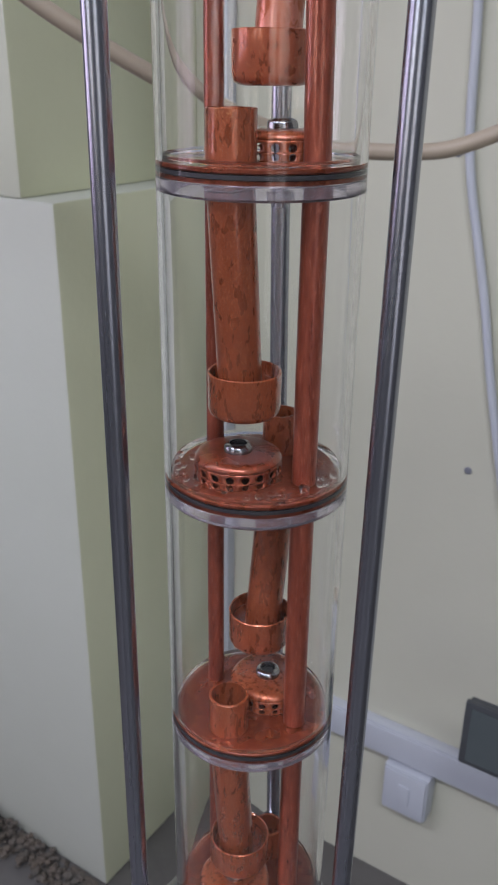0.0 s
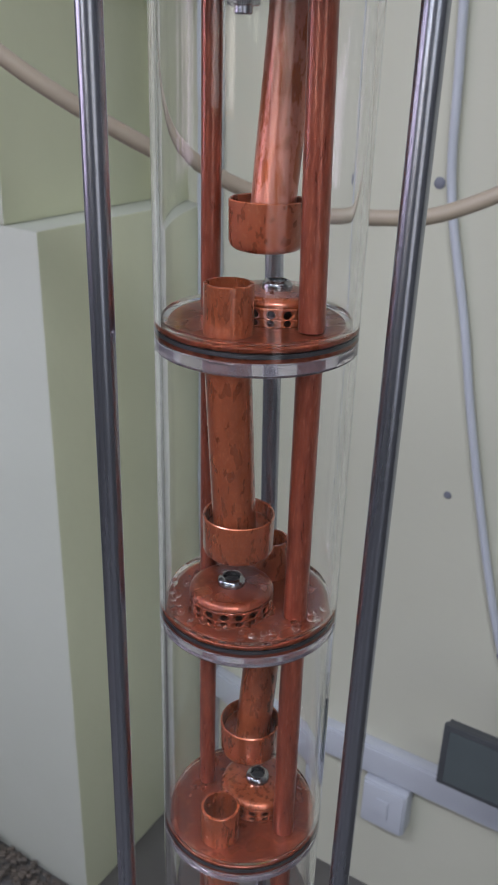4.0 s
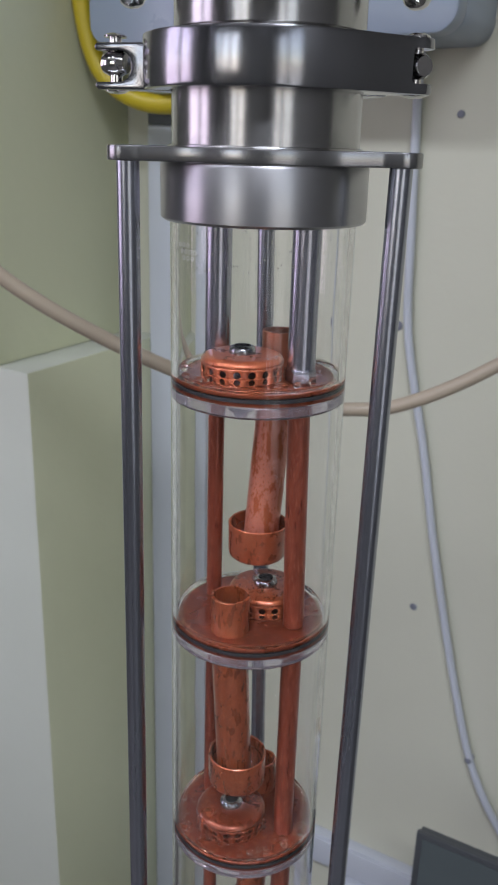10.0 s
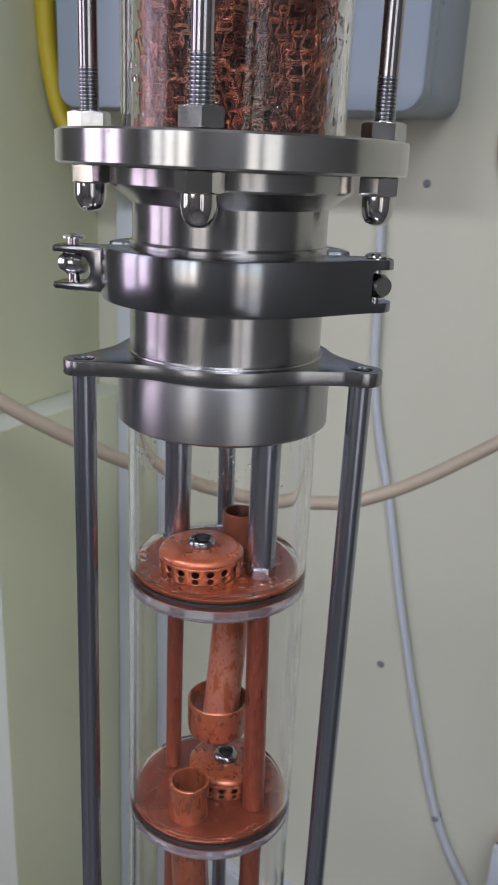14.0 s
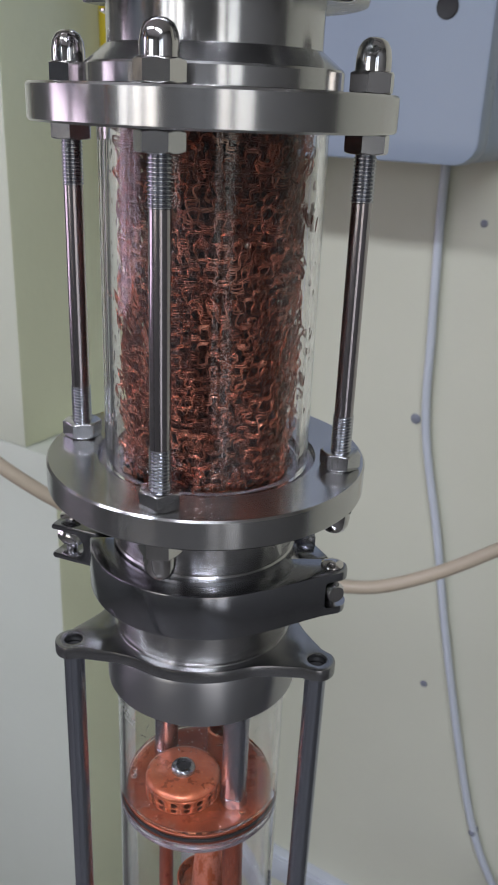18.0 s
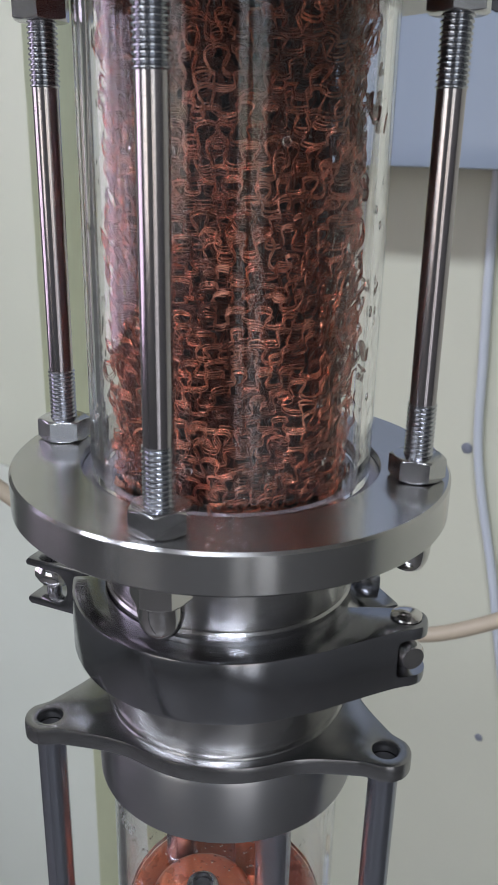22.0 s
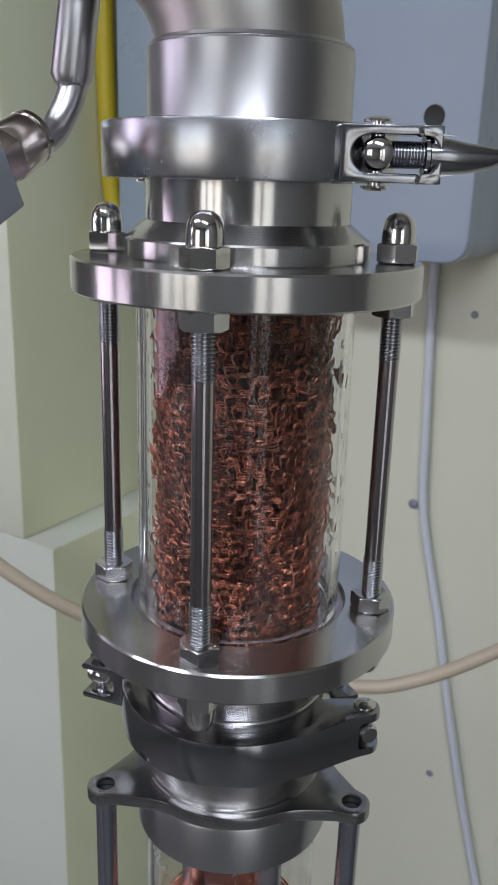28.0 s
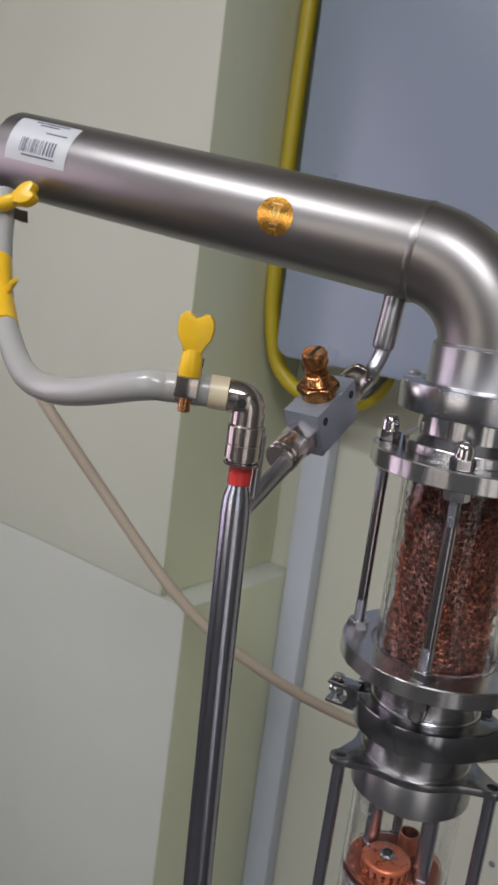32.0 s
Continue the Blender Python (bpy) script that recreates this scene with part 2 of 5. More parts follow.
HOSE_CLEAR = material("grey_translucent_hose", (0.40, 0.395, 0.37), 0.22, 0.0, (0.36, 0.355, 0.33), (60, 60, 60), 0.5, Subsurface_Weight=0.3, Subsurface_Radius=(0.003, 0.003, 0.003))
HOSE_CREAM = material("cream_silicone_collar", (0.72, 0.62, 0.42), 0.35, 0.0, (0.62, 0.52, 0.34), (200, 200, 200), 0.5)
HOSE_BEIGE = material("beige_silicone_hose", (0.45, 0.375, 0.285), 0.4, 0.0, (0.39, 0.325, 0.245), (30, 30, 30), 0.6)
YELLOW = material("yellow_plastic", (0.85, 0.52, 0.02), 0.32, 0.0, (0.72, 0.40, 0.015), (120, 120, 120), 0.6, bump=0.00004, bump_scale=(400, 400, 400))
YELLOW_HOSE = material("yellow_hose_rubber", (0.52, 0.40, 0.02), 0.4, 0.0, (0.42, 0.33, 0.02), (25, 25, 25), 0.6)
RED = material("red_tape", (0.55, 0.035, 0.03), 0.4, 0.0, (0.48, 0.03, 0.025), (300, 300, 300), 0.5)
PAPER = material("label_paper", (0.56, 0.57, 0.58), 0.45, 0.0, (0.51, 0.52, 0.53), (80, 80, 80), 0.5)
INK = material("label_ink", (0.10, 0.11, 0.14), 0.5, 0.0, (0.14, 0.15, 0.18), (400, 400, 400), 0.5)
GOLD = material("gold_foil", (0.78, 0.42, 0.09), 0.24, 0.9, (0.66, 0.28, 0.05), (300, 300, 300), 0.8, rough_var=0.25)
GOLD_PALE = material("pale_gold_foil", (0.80, 0.58, 0.24), 0.3, 0.9, (0.70, 0.48, 0.18), (300, 300, 300), 0.8)
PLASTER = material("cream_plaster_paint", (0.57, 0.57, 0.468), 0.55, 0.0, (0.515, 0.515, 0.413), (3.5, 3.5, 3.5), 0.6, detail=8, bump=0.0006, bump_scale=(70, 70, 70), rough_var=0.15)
PLASTER_B = material("pale_plaster_paint", (0.60, 0.615, 0.505), 0.5, 0.0, (0.54, 0.56, 0.44), (4, 4, 4), 0.6, detail=8, bump=0.0006, bump_scale=(60, 60, 60), rough_var=0.15)
# A little bluer than PLASTER_B, for the lower pier.
PLASTER_LOW = material("lower_pier_plaster", (0.585, 0.61, 0.535), 0.5, 0.0, (0.535, 0.56, 0.475), (4, 4, 4), 0.6, detail=8, bump=0.0006, bump_scale=(60, 60, 60), rough_var=0.15)
# Flank plaster: green, and lightened to stand in for the light it lacks.
PLASTER_C = material("green_lit_flank", (0.70, 0.72, 0.51), 0.5, 0.0, (0.64, 0.665, 0.46), (4, 4, 4), 0.6, detail=8, bump=0.0006, bump_scale=(60, 60, 60), rough_var=0.15)
# Walls out of view, coloured dark so steel and glass mirror a dim room.
DIM_WALL = material("darkened_wall", (0.15, 0.15, 0.142), 0.7, 0.0, (0.135, 0.135, 0.128), (2, 2, 2), 0.7)
CEILING = material("grey_ceiling", (0.55, 0.55, 0.53), 0.8, 0.0, (0.48, 0.48, 0.46), (3, 3, 3), 0.5)
CONCRETE = material("grey_floor_screed", (0.13, 0.127, 0.122), 0.38, 0.0, (0.07, 0.065, 0.06), (9, 9, 9), 0.8, detail=9, bump=0.001, bump_scale=(60, 60, 60), rough_var=0.3)
RUBBLE = material("broken_plaster_dark", (0.06, 0.065, 0.062), 0.9, 0.0, (0.20, 0.15, 0.11), (28, 28, 28), 0.8, detail=9, bump=0.003, bump_scale=(80, 80, 80))
BOXPAINT = material("blue_grey_enamel", (0.262, 0.31, 0.382), 0.3, 0.0, (0.24, 0.285, 0.355), (5, 5, 5), 0.6, bump=0.00012, bump_scale=(160, 160, 160), rough_var=0.1)
WHITE_PVC = material("white_pvc", (0.515, 0.545, 0.595), 0.4, 0.0, (0.455, 0.485, 0.535), (15, 15, 15), 0.6)
SCREEN = material("dark_display_glass", (0.075, 0.092, 0.095), 0.18, 0.0, (0.090, 0.108, 0.110), (20, 20, 20), 0.6)
DARK_PLASTIC = material("dark_grey_plastic", (0.05, 0.055, 0.06), 0.45, 0.0, (0.07, 0.075, 0.08), (60, 60, 60), 0.6)
PLUG = material("grey_wall_plug", (0.20, 0.21, 0.25), 0.6, 0.0, (0.14, 0.15, 0.19), (300, 300, 300), 0.6)
# Near-black colour that paints the shade inside holes and slots.
HOLE = material("hole_shade", (0.012, 0.012, 0.013), 0.6, 0.0, (0.02, 0.02, 0.02), (200, 200, 200))


def glass_material(name, colour, ior, rough=0.0, bump=0.0, bump_scale=(150, 150, 60)):
    mat = bpy.data.materials.new(name)
    mat.use_nodes = True
    n, l = mat.node_tree.nodes, mat.node_tree.links
    p = n["Principled BSDF"]
    p.inputs["Base Color"].default_value = (*colour, 1)
    p.inputs["Roughness"].default_value, p.inputs["IOR"].default_value = rough, ior
    p.inputs["Transmission Weight"].default_value = 1.0
    if bump:
        co = n.new("ShaderNodeTexCoord")
        mp = n.new("ShaderNodeMapping")
        mp.inputs["Scale"].default_value = bump_scale
        tex = n.new("ShaderNodeTexNoise")
        tex.inputs["Scale"].default_value, tex.inputs["Detail"].default_value = 1.0, 3
        b = n.new("ShaderNodeBump")
        b.inputs["Distance"].default_value = bump
        l.new(co.outputs["Object"], mp.inputs["Vector"])
        l.new(mp.outputs[0], tex.inputs["Vector"])
        l.new(tex.outputs[0], b.inputs["Height"])
        l.new(b.outputs[0], p.inputs["Normal"])
    return mat


GLASS = glass_material("clear_glass", (1.0, 1.0, 0.998), 1.30, 0.0, 0.000012, (60, 60, 14))
GLASS_WET = glass_material("wet_clear_glass", (1.0, 1.0, 0.998), 1.36, 0.0, 0.00003, (90, 90, 14))
LIQUID = glass_material("clear_liquid", (0.99, 0.985, 0.97), 1.36, 0.0, 0.00006, (160, 160, 160))
LIQUID_STILL = glass_material("still_liquid", (0.99, 0.985, 0.97), 1.36)
FROSTED = glass_material("frosted_glass", (0.97, 0.97, 0.97), 1.3, 0.45)

# ---- builders ----


def mist_material(name, scale, lo, hi, most):
    """A thin streaky mist of tiny drops on glass: clear, with a little white scattered light."""
    mat = bpy.data.materials.new(name)
    mat.use_nodes = True
    n, l = mat.node_tree.nodes, mat.node_tree.links
    n.remove(n["Principled BSDF"])
    co, mp, noise, ramp = (n.new("ShaderNode" + k) for k in ("TexCoord", "Mapping", "TexNoise", "MapRange"))
    mp.inputs["Scale"].default_value = scale
    noise.inputs["Scale"].default_value, noise.inputs["Detail"].default_value = 1.0, 6
    for key, value in (("From Min", lo), ("From Max", hi), ("To Max", most)):
        ramp.inputs[key].default_value = value
    clear, white, mix = n.new("ShaderNodeBsdfTransparent"), n.new("ShaderNodeBsdfDiffuse"), n.new("ShaderNodeMixShader")
    white.inputs["Color"].default_value = (0.80, 0.80, 0.80, 1)
    l.new(co.outputs["Object"], mp.inputs["Vector"])
    l.new(mp.outputs[0], noise.inputs["Vector"])
    l.new(noise.outputs[0], ramp.inputs["Value"])
    l.new(ramp.outputs[0], mix.inputs[0])
    l.new(clear.outputs[0], mix.inputs[1])
    l.new(white.outputs[0], mix.inputs[2])
    l.new(mix.outputs[0], n["Material Output"].inputs["Surface"])
    return mat


MIST = mist_material("thin_mist", (90, 90, 14), 0.38, 0.72, 0.028)


def part(name, bm, mat, parent=None, label="", angle=35, shadow=True):
    """Links a bmesh as one mesh object under a thing or a part, in the parent's space."""
    me = bpy.data.meshes.new(name)
    bmesh.ops.recalc_face_normals(bm, faces=bm.faces)
    bm.to_mesh(me)
    bm.free()
    me.shade_smooth()
    me.set_sharp_from_angle(angle=radians(angle))
    me.materials.append(mat)
    ob = new(name, me)
    ob.parent = parent
    if label:
        ob["label"] = label
    ob.visible_shadow = shadow
    return ob


def thing(name, label, category, at=(0, 0, 0), group="", kind="", turn=0, m=None):
    ob = new(name)
    ob.empty_display_size = 0.01
    ob.matrix_world = (m or Matrix()) @ pose(*at, 0, 0, turn)
    return tagged(ob, label, category, group, kind)


def lathe(profile, seg=64, m=None, bm=None, arc=360.0, start=0.0):
    """Turns a profile of (radius, height) round z; a closed profile gives a ring."""
    bm = bm or bmesh.new()
    full = arc >= 359.9
    closed = profile[0] == profile[-1]
    prof = profile[:-1] if closed else profile
    rings = []
    count = seg if full else seg + 1
    for r, z in prof:
        if r < 1e-7:
            v = bm.verts.new((0, 0, z))
            rings.append([v] * count)
        else:
            rings.append([bm.verts.new((r * math.cos(radians(start + arc * k / seg)), r * math.sin(radians(start + arc * k / seg)), z)) for k in range(count)])
    pairs = list(zip(rings, rings[1:])) + ([(rings[-1], rings[0])] if closed else [])
    for a, b in pairs:
        for k in range(seg):
            j = (k + 1) % count
            vs = []
            for v in (a[k], a[j], b[j], b[k]):
                if v not in vs:
                    vs.append(v)
            if len(vs) > 2:
                bm.faces.new(vs)
    if not full and closed:
        for k in (0, -1):
            bm.faces.new([ring[k] for ring in rings])
    if m is not None:
        verts = {v for ring in rings for v in ring}
        bmesh.ops.transform(bm, matrix=m, verts=list(verts))
    return bm


def rod(r, z0, z1, seg=24, ch=0.0003, m=None, bm=None):
    return lathe([(0, z0), (r - ch, z0), (r, z0 + ch), (r, z1 - ch), (r - ch, z1), (0, z1)], seg, m, bm)


def pipe(ro, ri, z0, z1, seg=32, m=None, bm=None, ch=0.0002):
    return lathe([(ri, z0), (ro - ch, z0), (ro, z0 + ch), (ro, z1 - ch), (ro - ch, z1), (ri, z1), (ri, z0)], seg, m, bm)


def smooth_path(points, per=10):
    """A Catmull-Rom curve through the points."""
    p = [Vector(q) for q in points]
    p = [2 * p[0] - p[1]] + p + [2 * p[-1] - p[-2]]
    out = []
    for a, b, c, d in zip(p, p[1:], p[2:], p[3:]):
        for k in range(per):
            t = k / per
            out.append(0.5 * ((2 * b) + (c - a) * t + (2 * a - 5 * b + 4 * c - d) * t * t + (3 * b - a - 3 * c + d) * t ** 3))
    out.append(p[-2])
    return out


def sweep(points, radius, seg=16, bm=None, inner=0.0):
    """A round tube along points; radius may be a number or one per point."""
    bm = bm or bmesh.new()
    pts = [Vector(q) for q in points]
    n = len(pts)
    rad = [radius] * n if isinstance(radius, (int, float)) else radius
    tang = [(pts[min(i + 1, n - 1)] - pts[max(i - 1, 0)]).normalized() for i in range(n)]
    side = tang[0].orthogonal().normalized()
    rings = []
    for i in range(n):
        side = (side - tang[i] * side.dot(tang[i])).normalized()
        up = tang[i].cross(side)
        rings.append([bm.verts.new(pts[i] + rad[i] * (math.cos(2 * math.pi * k / seg) * side + math.sin(2 * math.pi * k / seg) * up)) for k in range(seg)])
    for a, b in zip(rings, rings[1:]):
        for k in range(seg):
            bm.faces.new((a[k], a[(k + 1) % seg], b[(k + 1) % seg], b[k]))
    bm.faces.new(rings[0])
    bm.faces.new(rings[-1])
    return bm


def plate(outlines, z0, z1, bevel=0.0, m=None, bm=None):
    """A flat plate: the first outline is its edge, the others are holes."""
    one = bmesh.new()
    edges = []
    for line in outlines:
        vs = [one.verts.new((x, y, z0)) for x, y in line]
        edges += [one.edges.new((a, b)) for a, b in zip(vs, vs[1:] + vs[:1])]
    fill = bmesh.ops.triangle_fill(one, edges=edges, use_beauty=True, use_dissolve=False)
    faces = [f for f in fill["geom"] if isinstance(f, bmesh.types.BMFace)]
    ext = bmesh.ops.extrude_face_region(one, geom=faces)
    bmesh.ops.translate(one, vec=(0, 0, z1 - z0), verts=[v for v in ext["geom"] if isinstance(v, bmesh.types.BMVert)])
    bmesh.ops.recalc_face_normals(one, faces=one.faces)
    if bevel:
        sharp = [e for e in one.edges if len(e.link_faces) == 2 and e.calc_face_angle(0) > 1.2]
        bmesh.ops.bevel(one, geom=sharp, offset=bevel, segments=2, affect="EDGES", profile=0.6)
    if m is not None:
        bmesh.ops.transform(one, matrix=m, verts=one.verts)
    if bm is None:
        return one
    me = bpy.data.meshes.new("tmp")
    one.to_mesh(me)
    one.free()
    bm.from_mesh(me)
    bpy.data.meshes.remove(me)
    return bm


def block(sx, sy, sz, bevel=0.0, m=None, bm=None, segs=2):
    """A box centred on its origin with rounded edges."""
    one = bmesh.new()
    bmesh.ops.create_cube(one, size=1)
    bmesh.ops.scale(one, vec=(sx, sy, sz), verts=one.verts)
    if bevel:
        bmesh.ops.bevel(one, geom=list(one.edges), offset=bevel, segments=segs, affect="EDGES", profile=0.6)
    if m is not None:
        bmesh.ops.transform(one, matrix=m, verts=one.verts)
    if bm is None:
        return one
    me = bpy.data.meshes.new("tmp")
    one.to_mesh(me)
    one.free()
    bm.from_mesh(me)
    bpy.data.meshes.remove(me)
    return bm


def slab(x0, x1, y0, y1, z0, z1, m=None, bm=None, bevel=0.0):
    return block(x1 - x0, y1 - y0, z1 - z0, bevel, (m or Matrix()) @ Matrix.Translation(((x0 + x1) / 2, (y0 + y1) / 2, (z0 + z1) / 2)), bm)


def circle(cx, cy, r, n=24):
    return [(cx + r * math.cos(2 * math.pi * k / n), cy + r * math.sin(2 * math.pi * k / n)) for k in range(n)]


def hexagon(af, h, m=None, bm=None, turn=0.0):
    """A hex nut on z = 0 with the round chamfer that turning leaves on both ends."""
    one = bmesh.new()
    r0, n = af * 0.475, 48
    depth = (af / math.sqrt(3) - r0) * 0.5
    levels = [depth * k / 4 for k in range(5)]
    levels += [h - e for e in levels[::-1]]
    rings = []
    for z in levels:
        cone = r0 + min(z, h - z) / 0.5
        ring = []
        for k in range(n):
            a = 360 * k / n
            rr = min(cone, af / 2 / math.cos(radians(a % 60 - 30)))
            ring.append(one.verts.new((rr * math.cos(radians(a + turn)), rr * math.sin(radians(a + turn)), z)))
        rings.append(ring)
    for a, b in zip(rings, rings[1:]):
        for k in range(n):
            one.faces.new((a[k], a[(k + 1) % n], b[(k + 1) % n], b[k]))
    one.faces.new(rings[0])
    one.faces.new(rings[-1])
    if m is not None:
        bmesh.ops.transform(one, matrix=m, verts=one.verts)
    if bm is None:
        return one
    me = bpy.data.meshes.new("tmp")
    one.to_mesh(me)
    one.free()
    bm.from_mesh(me)
    bpy.data.meshes.remove(me)
    return bm


def thread(r, z0, z1, pitch=0.0008, seg=20, m=None, bm=None):
    """A threaded shank: shallow turned ridges."""
    prof = [(0, z0)]
    n = max(1, int(round((z1 - z0) / pitch)))
    step = (z1 - z0) / n
    for k in range(n):
        z = z0 + k * step
        prof += [(r - 0.00045, z), (r, z + step * 0.4), (r, z + step * 0.6)]
    prof += [(r - 0.0005, z1), (0, z1)]
    return lathe(prof, seg, m, bm)


def along(a, b):
    """A pose at a whose z points to b."""
    d = Vector(b) - Vector(a)
    return Matrix.Translation(a) @ d.to_track_quat("Z", "Y").to_matrix().to_4x4()


# ---- the room ----
WEST, EAST, SOUTH = -1.35, 2.3, -3.85


def setting(name, bm, mat, label, category):
    ob = part(name, bm, mat)
    return tagged(ob, label, category, kind="structure")


setting("floor", slab(WEST - 0.2, EAST + 0.2, SOUTH - 0.2, 0.2, FLOOR_Z - 0.1, FLOOR_Z, ROOM), CONCRETE, "worn grey screed floor with dark stains", "floor")
setting("ceiling", slab(WEST - 0.2, EAST + 0.2, SOUTH - 0.2, 0.2, CEIL_Z, CEIL_Z + 0.1, ROOM), CEILING, "plain white painted ceiling", "ceiling")
setting("wall_north", slab(WEST - 0.2, EAST + 0.2, 0, 0.2, FLOOR_Z, CEIL_Z, ROOM), PLASTER, "cream green painted plaster wall behind the still", "wall")
bm = slab(EAST, EAST + 0.2, SOUTH, -3.32, FLOOR_Z, CEIL_Z, ROOM)
slab(EAST, EAST + 0.2, -1.84, 0, FLOOR_Z, CEIL_Z, ROOM, bm)
slab(EAST, EAST + 0.2, -3.32, -1.84, FLOOR_Z, 0.15, ROOM, bm)
slab(EAST, EAST + 0.2, -3.32, -1.84, 2.25, CEIL_Z, ROOM, bm)
setting("wall_east", bm, DIM_WALL, "plain unseen wall with a window opening, darkened to dim the reflections", "wall")
bm = slab(WEST - 0.2, WEST, SOUTH, -2.72, FLOOR_Z, CEIL_Z, ROOM)
slab(WEST - 0.2, WEST, -1.2, 0, FLOOR_Z, CEIL_Z, ROOM, bm)
slab(WEST - 0.2, WEST, -2.72, -1.2, FLOOR_Z, 0.8, ROOM, bm)
slab(WEST - 0.2, WEST, -2.72, -1.2, 2.18, CEIL_Z, ROOM, bm)
setting("wall_west", bm, DIM_WALL, "plain unseen wall with a window opening, darkened to dim the reflections", "wall")
bm = slab(WEST - 0.2, -0.80, SOUTH - 0.2, SOUTH, FLOOR_Z, CEIL_Z, ROOM)
slab(0.62, EAST + 0.2, SOUTH - 0.2, SOUTH, FLOOR_Z, CEIL_Z, ROOM, bm)
slab(-0.80, 0.62, SOUTH - 0.2, SOUTH, FLOOR_Z, 0.9, ROOM, bm)
slab(-0.80, 0.62, SOUTH - 0.2, SOUTH, 2.35, CEIL_Z, ROOM, bm)
setting("wall_south", bm, DIM_WALL, "plain unseen wall with a window opening, darkened to dim the reflections", "wall")
for n, (m0, u0, u1, z0, z1) in enumerate(((ROOM @ pose(WEST - 0.02, 0, 0, 0, 0, 90), -2.72, -1.2, 0.8, 2.18), (ROOM @ pose(0, SOUTH - 0.02, 0), -0.80, 0.62, 0.9, 2.35), (ROOM @ pose(EAST + 0.02, 0, 0, 0, 0, 90), -3.32, -1.84, 0.15, 2.25))):
    um = (u0 + u1) / 2
    bm = slab(u0, u0 + 0.07, -0.03, 0.03, z0, z1, m0)
    for a, b, c, d in ((u1 - 0.07, u1, z0, z1), (um - 0.06 - 0.23 * (n == 1), um + 0.06 - 0.23 * (n == 1), z0, z1), (u0, u1, z0, z0 + 0.07), (u0, u1, z1 - 0.07, z1)):
        slab(a, b, -0.03, 0.03, c, d, m0, bm)
    if n == 1:
        slab(um + 0.17, um + 0.29, -0.03, 0.03, z0, z1, m0, bm)
    setting("window_%d" % (n + 1), bm, DARK_PLASTIC, "dark window frame with upright mullions", "window")
# chimney breast whose lower part stands 5 cm further out to the side
LEDGE_Z = 0.982
setting("wall_pier_lower", slab(WEST, -0.150, -0.268, 0, FLOOR_Z, LEDGE_Z, ROOM, bevel=0.004), PLASTER_LOW, "pale painted wall pier with a green flank, wider lower part", "wall")
setting("wall_pier_upper", slab(WEST, -0.200, -0.2675, 0, LEDGE_Z, CEIL_Z, ROOM, bevel=0.004), PLASTER_B, "pale painted wall pier with a green flank, narrower upper part", "wall")
# Faces turned along the wall take the lightened flank plaster.
for ob in list(scene.objects):
    if ob.name.startswith("wall_pier"):
        ob.data.materials.append(PLASTER_C)
        for f in ob.data.polygons:
            f.material_index = 1 if f.normal.dot(ROOM.to_3x3() @ Vector((1, 0, 0))) > 0.7 else 0

# The tray at u = 1.25 is added only to house the fill light.
for u in (-0.35, 1.25):
    lamp = thing("ceiling_lamp", "long white ceiling lamp with a diffuser, out of view", "lamp", group="ceiling lamps")
    part("tray", slab(u - 0.60, u + 0.60, -2.10, -1.80, CEIL_Z - 0.055, CEIL_Z - 0.0005, ROOM, bevel=0.004), WHITE_PVC, lamp)
    part("rim", slab(u - 0.59, u + 0.59, -2.095, -1.805, CEIL_Z - 0.060, CEIL_Z - 0.0555, ROOM), WHITE_PVC, lamp)

# ---- the tray column ----
AX = 0.0011
WIDE = Matrix.Diagonal((1.025, 1.025, 1, 1))     # the turned parts' true width
column = thing("distillation_column", "glass distillation column with copper bubble cap trays between steel collars", "distillation column", (AX, 0, 0), m=WIDE)
GLASS_RO, GLASS_RI = 0.0288, 0.0268
COL_TOP, COL_BOT = 1.2045, 0.762
part("glass_tube", pipe(GLASS_RO, GLASS_RI, COL_BOT - 0.006, COL_TOP + 0.006, 128), GLASS_WET, column, "clear glass tube", shadow=False)
ARMS = (207.0, 332.6, 89)
LOW_ARMS = (195.0, 322.0, 78.5)          # the lower bracket sits turned against the upper one
ARM_R = 0.0434


def bracket_outline(body, arms=ARMS, reach=ARM_R, tip=0.0058):
    line = []
    for k in range(240):
        a = 1.5 * k
        r = body
        for arm in arms:
            f = abs((a - arm + 180) % 360 - 180)
            f0 = math.degrees(math.asin(tip / reach)) * 0.93
            if f <= f0:
                r = max(r, reach * math.cos(radians(f)) + math.sqrt(max(0, tip ** 2 - (reach * math.sin(radians(f))) ** 2)))
            elif f < f0 + 30:
                s = 1 - (f - f0) / 30
                r = max(r, body + (reach * 1.0 - body) * s ** 2.6)
        line.append((r * math.cos(radians(a)), r * math.sin(radians(a))))
    return line


def arm_xy(a, r=ARM_R):
    return r * math.cos(radians(a)), r * math.sin(radians(a))


top_holes = [circle(*arm_xy(a), 0.0029, 20) for a in ARMS]
part("bracket", plate([bracket_outline(0.0318), circle(0, 0, 0.0262, 64)] + top_holes, 1.2172, 1.2215, 0.0006), PLATE, column, "three-armed dull steel bracket plate")
part("collar", lathe([(0.0262, 1.1999), (0.0308, 1.1999), (0.0317, 1.2007), (0.0317, 1.2160), (0.0311, 1.2174), (0.0262, 1.2174), (0.0262, 1.1999)], 96), STEEL, column, "brushed steel collar over the glass")
part("weld_bead", lathe([(0.0270, 1.2212), (0.0294, 1.2212), (0.0292, 1.2219), (0.0286, 1.2221), (0.0270, 1.2222), (0.0270, 1.2212)], 96), NECK, column)
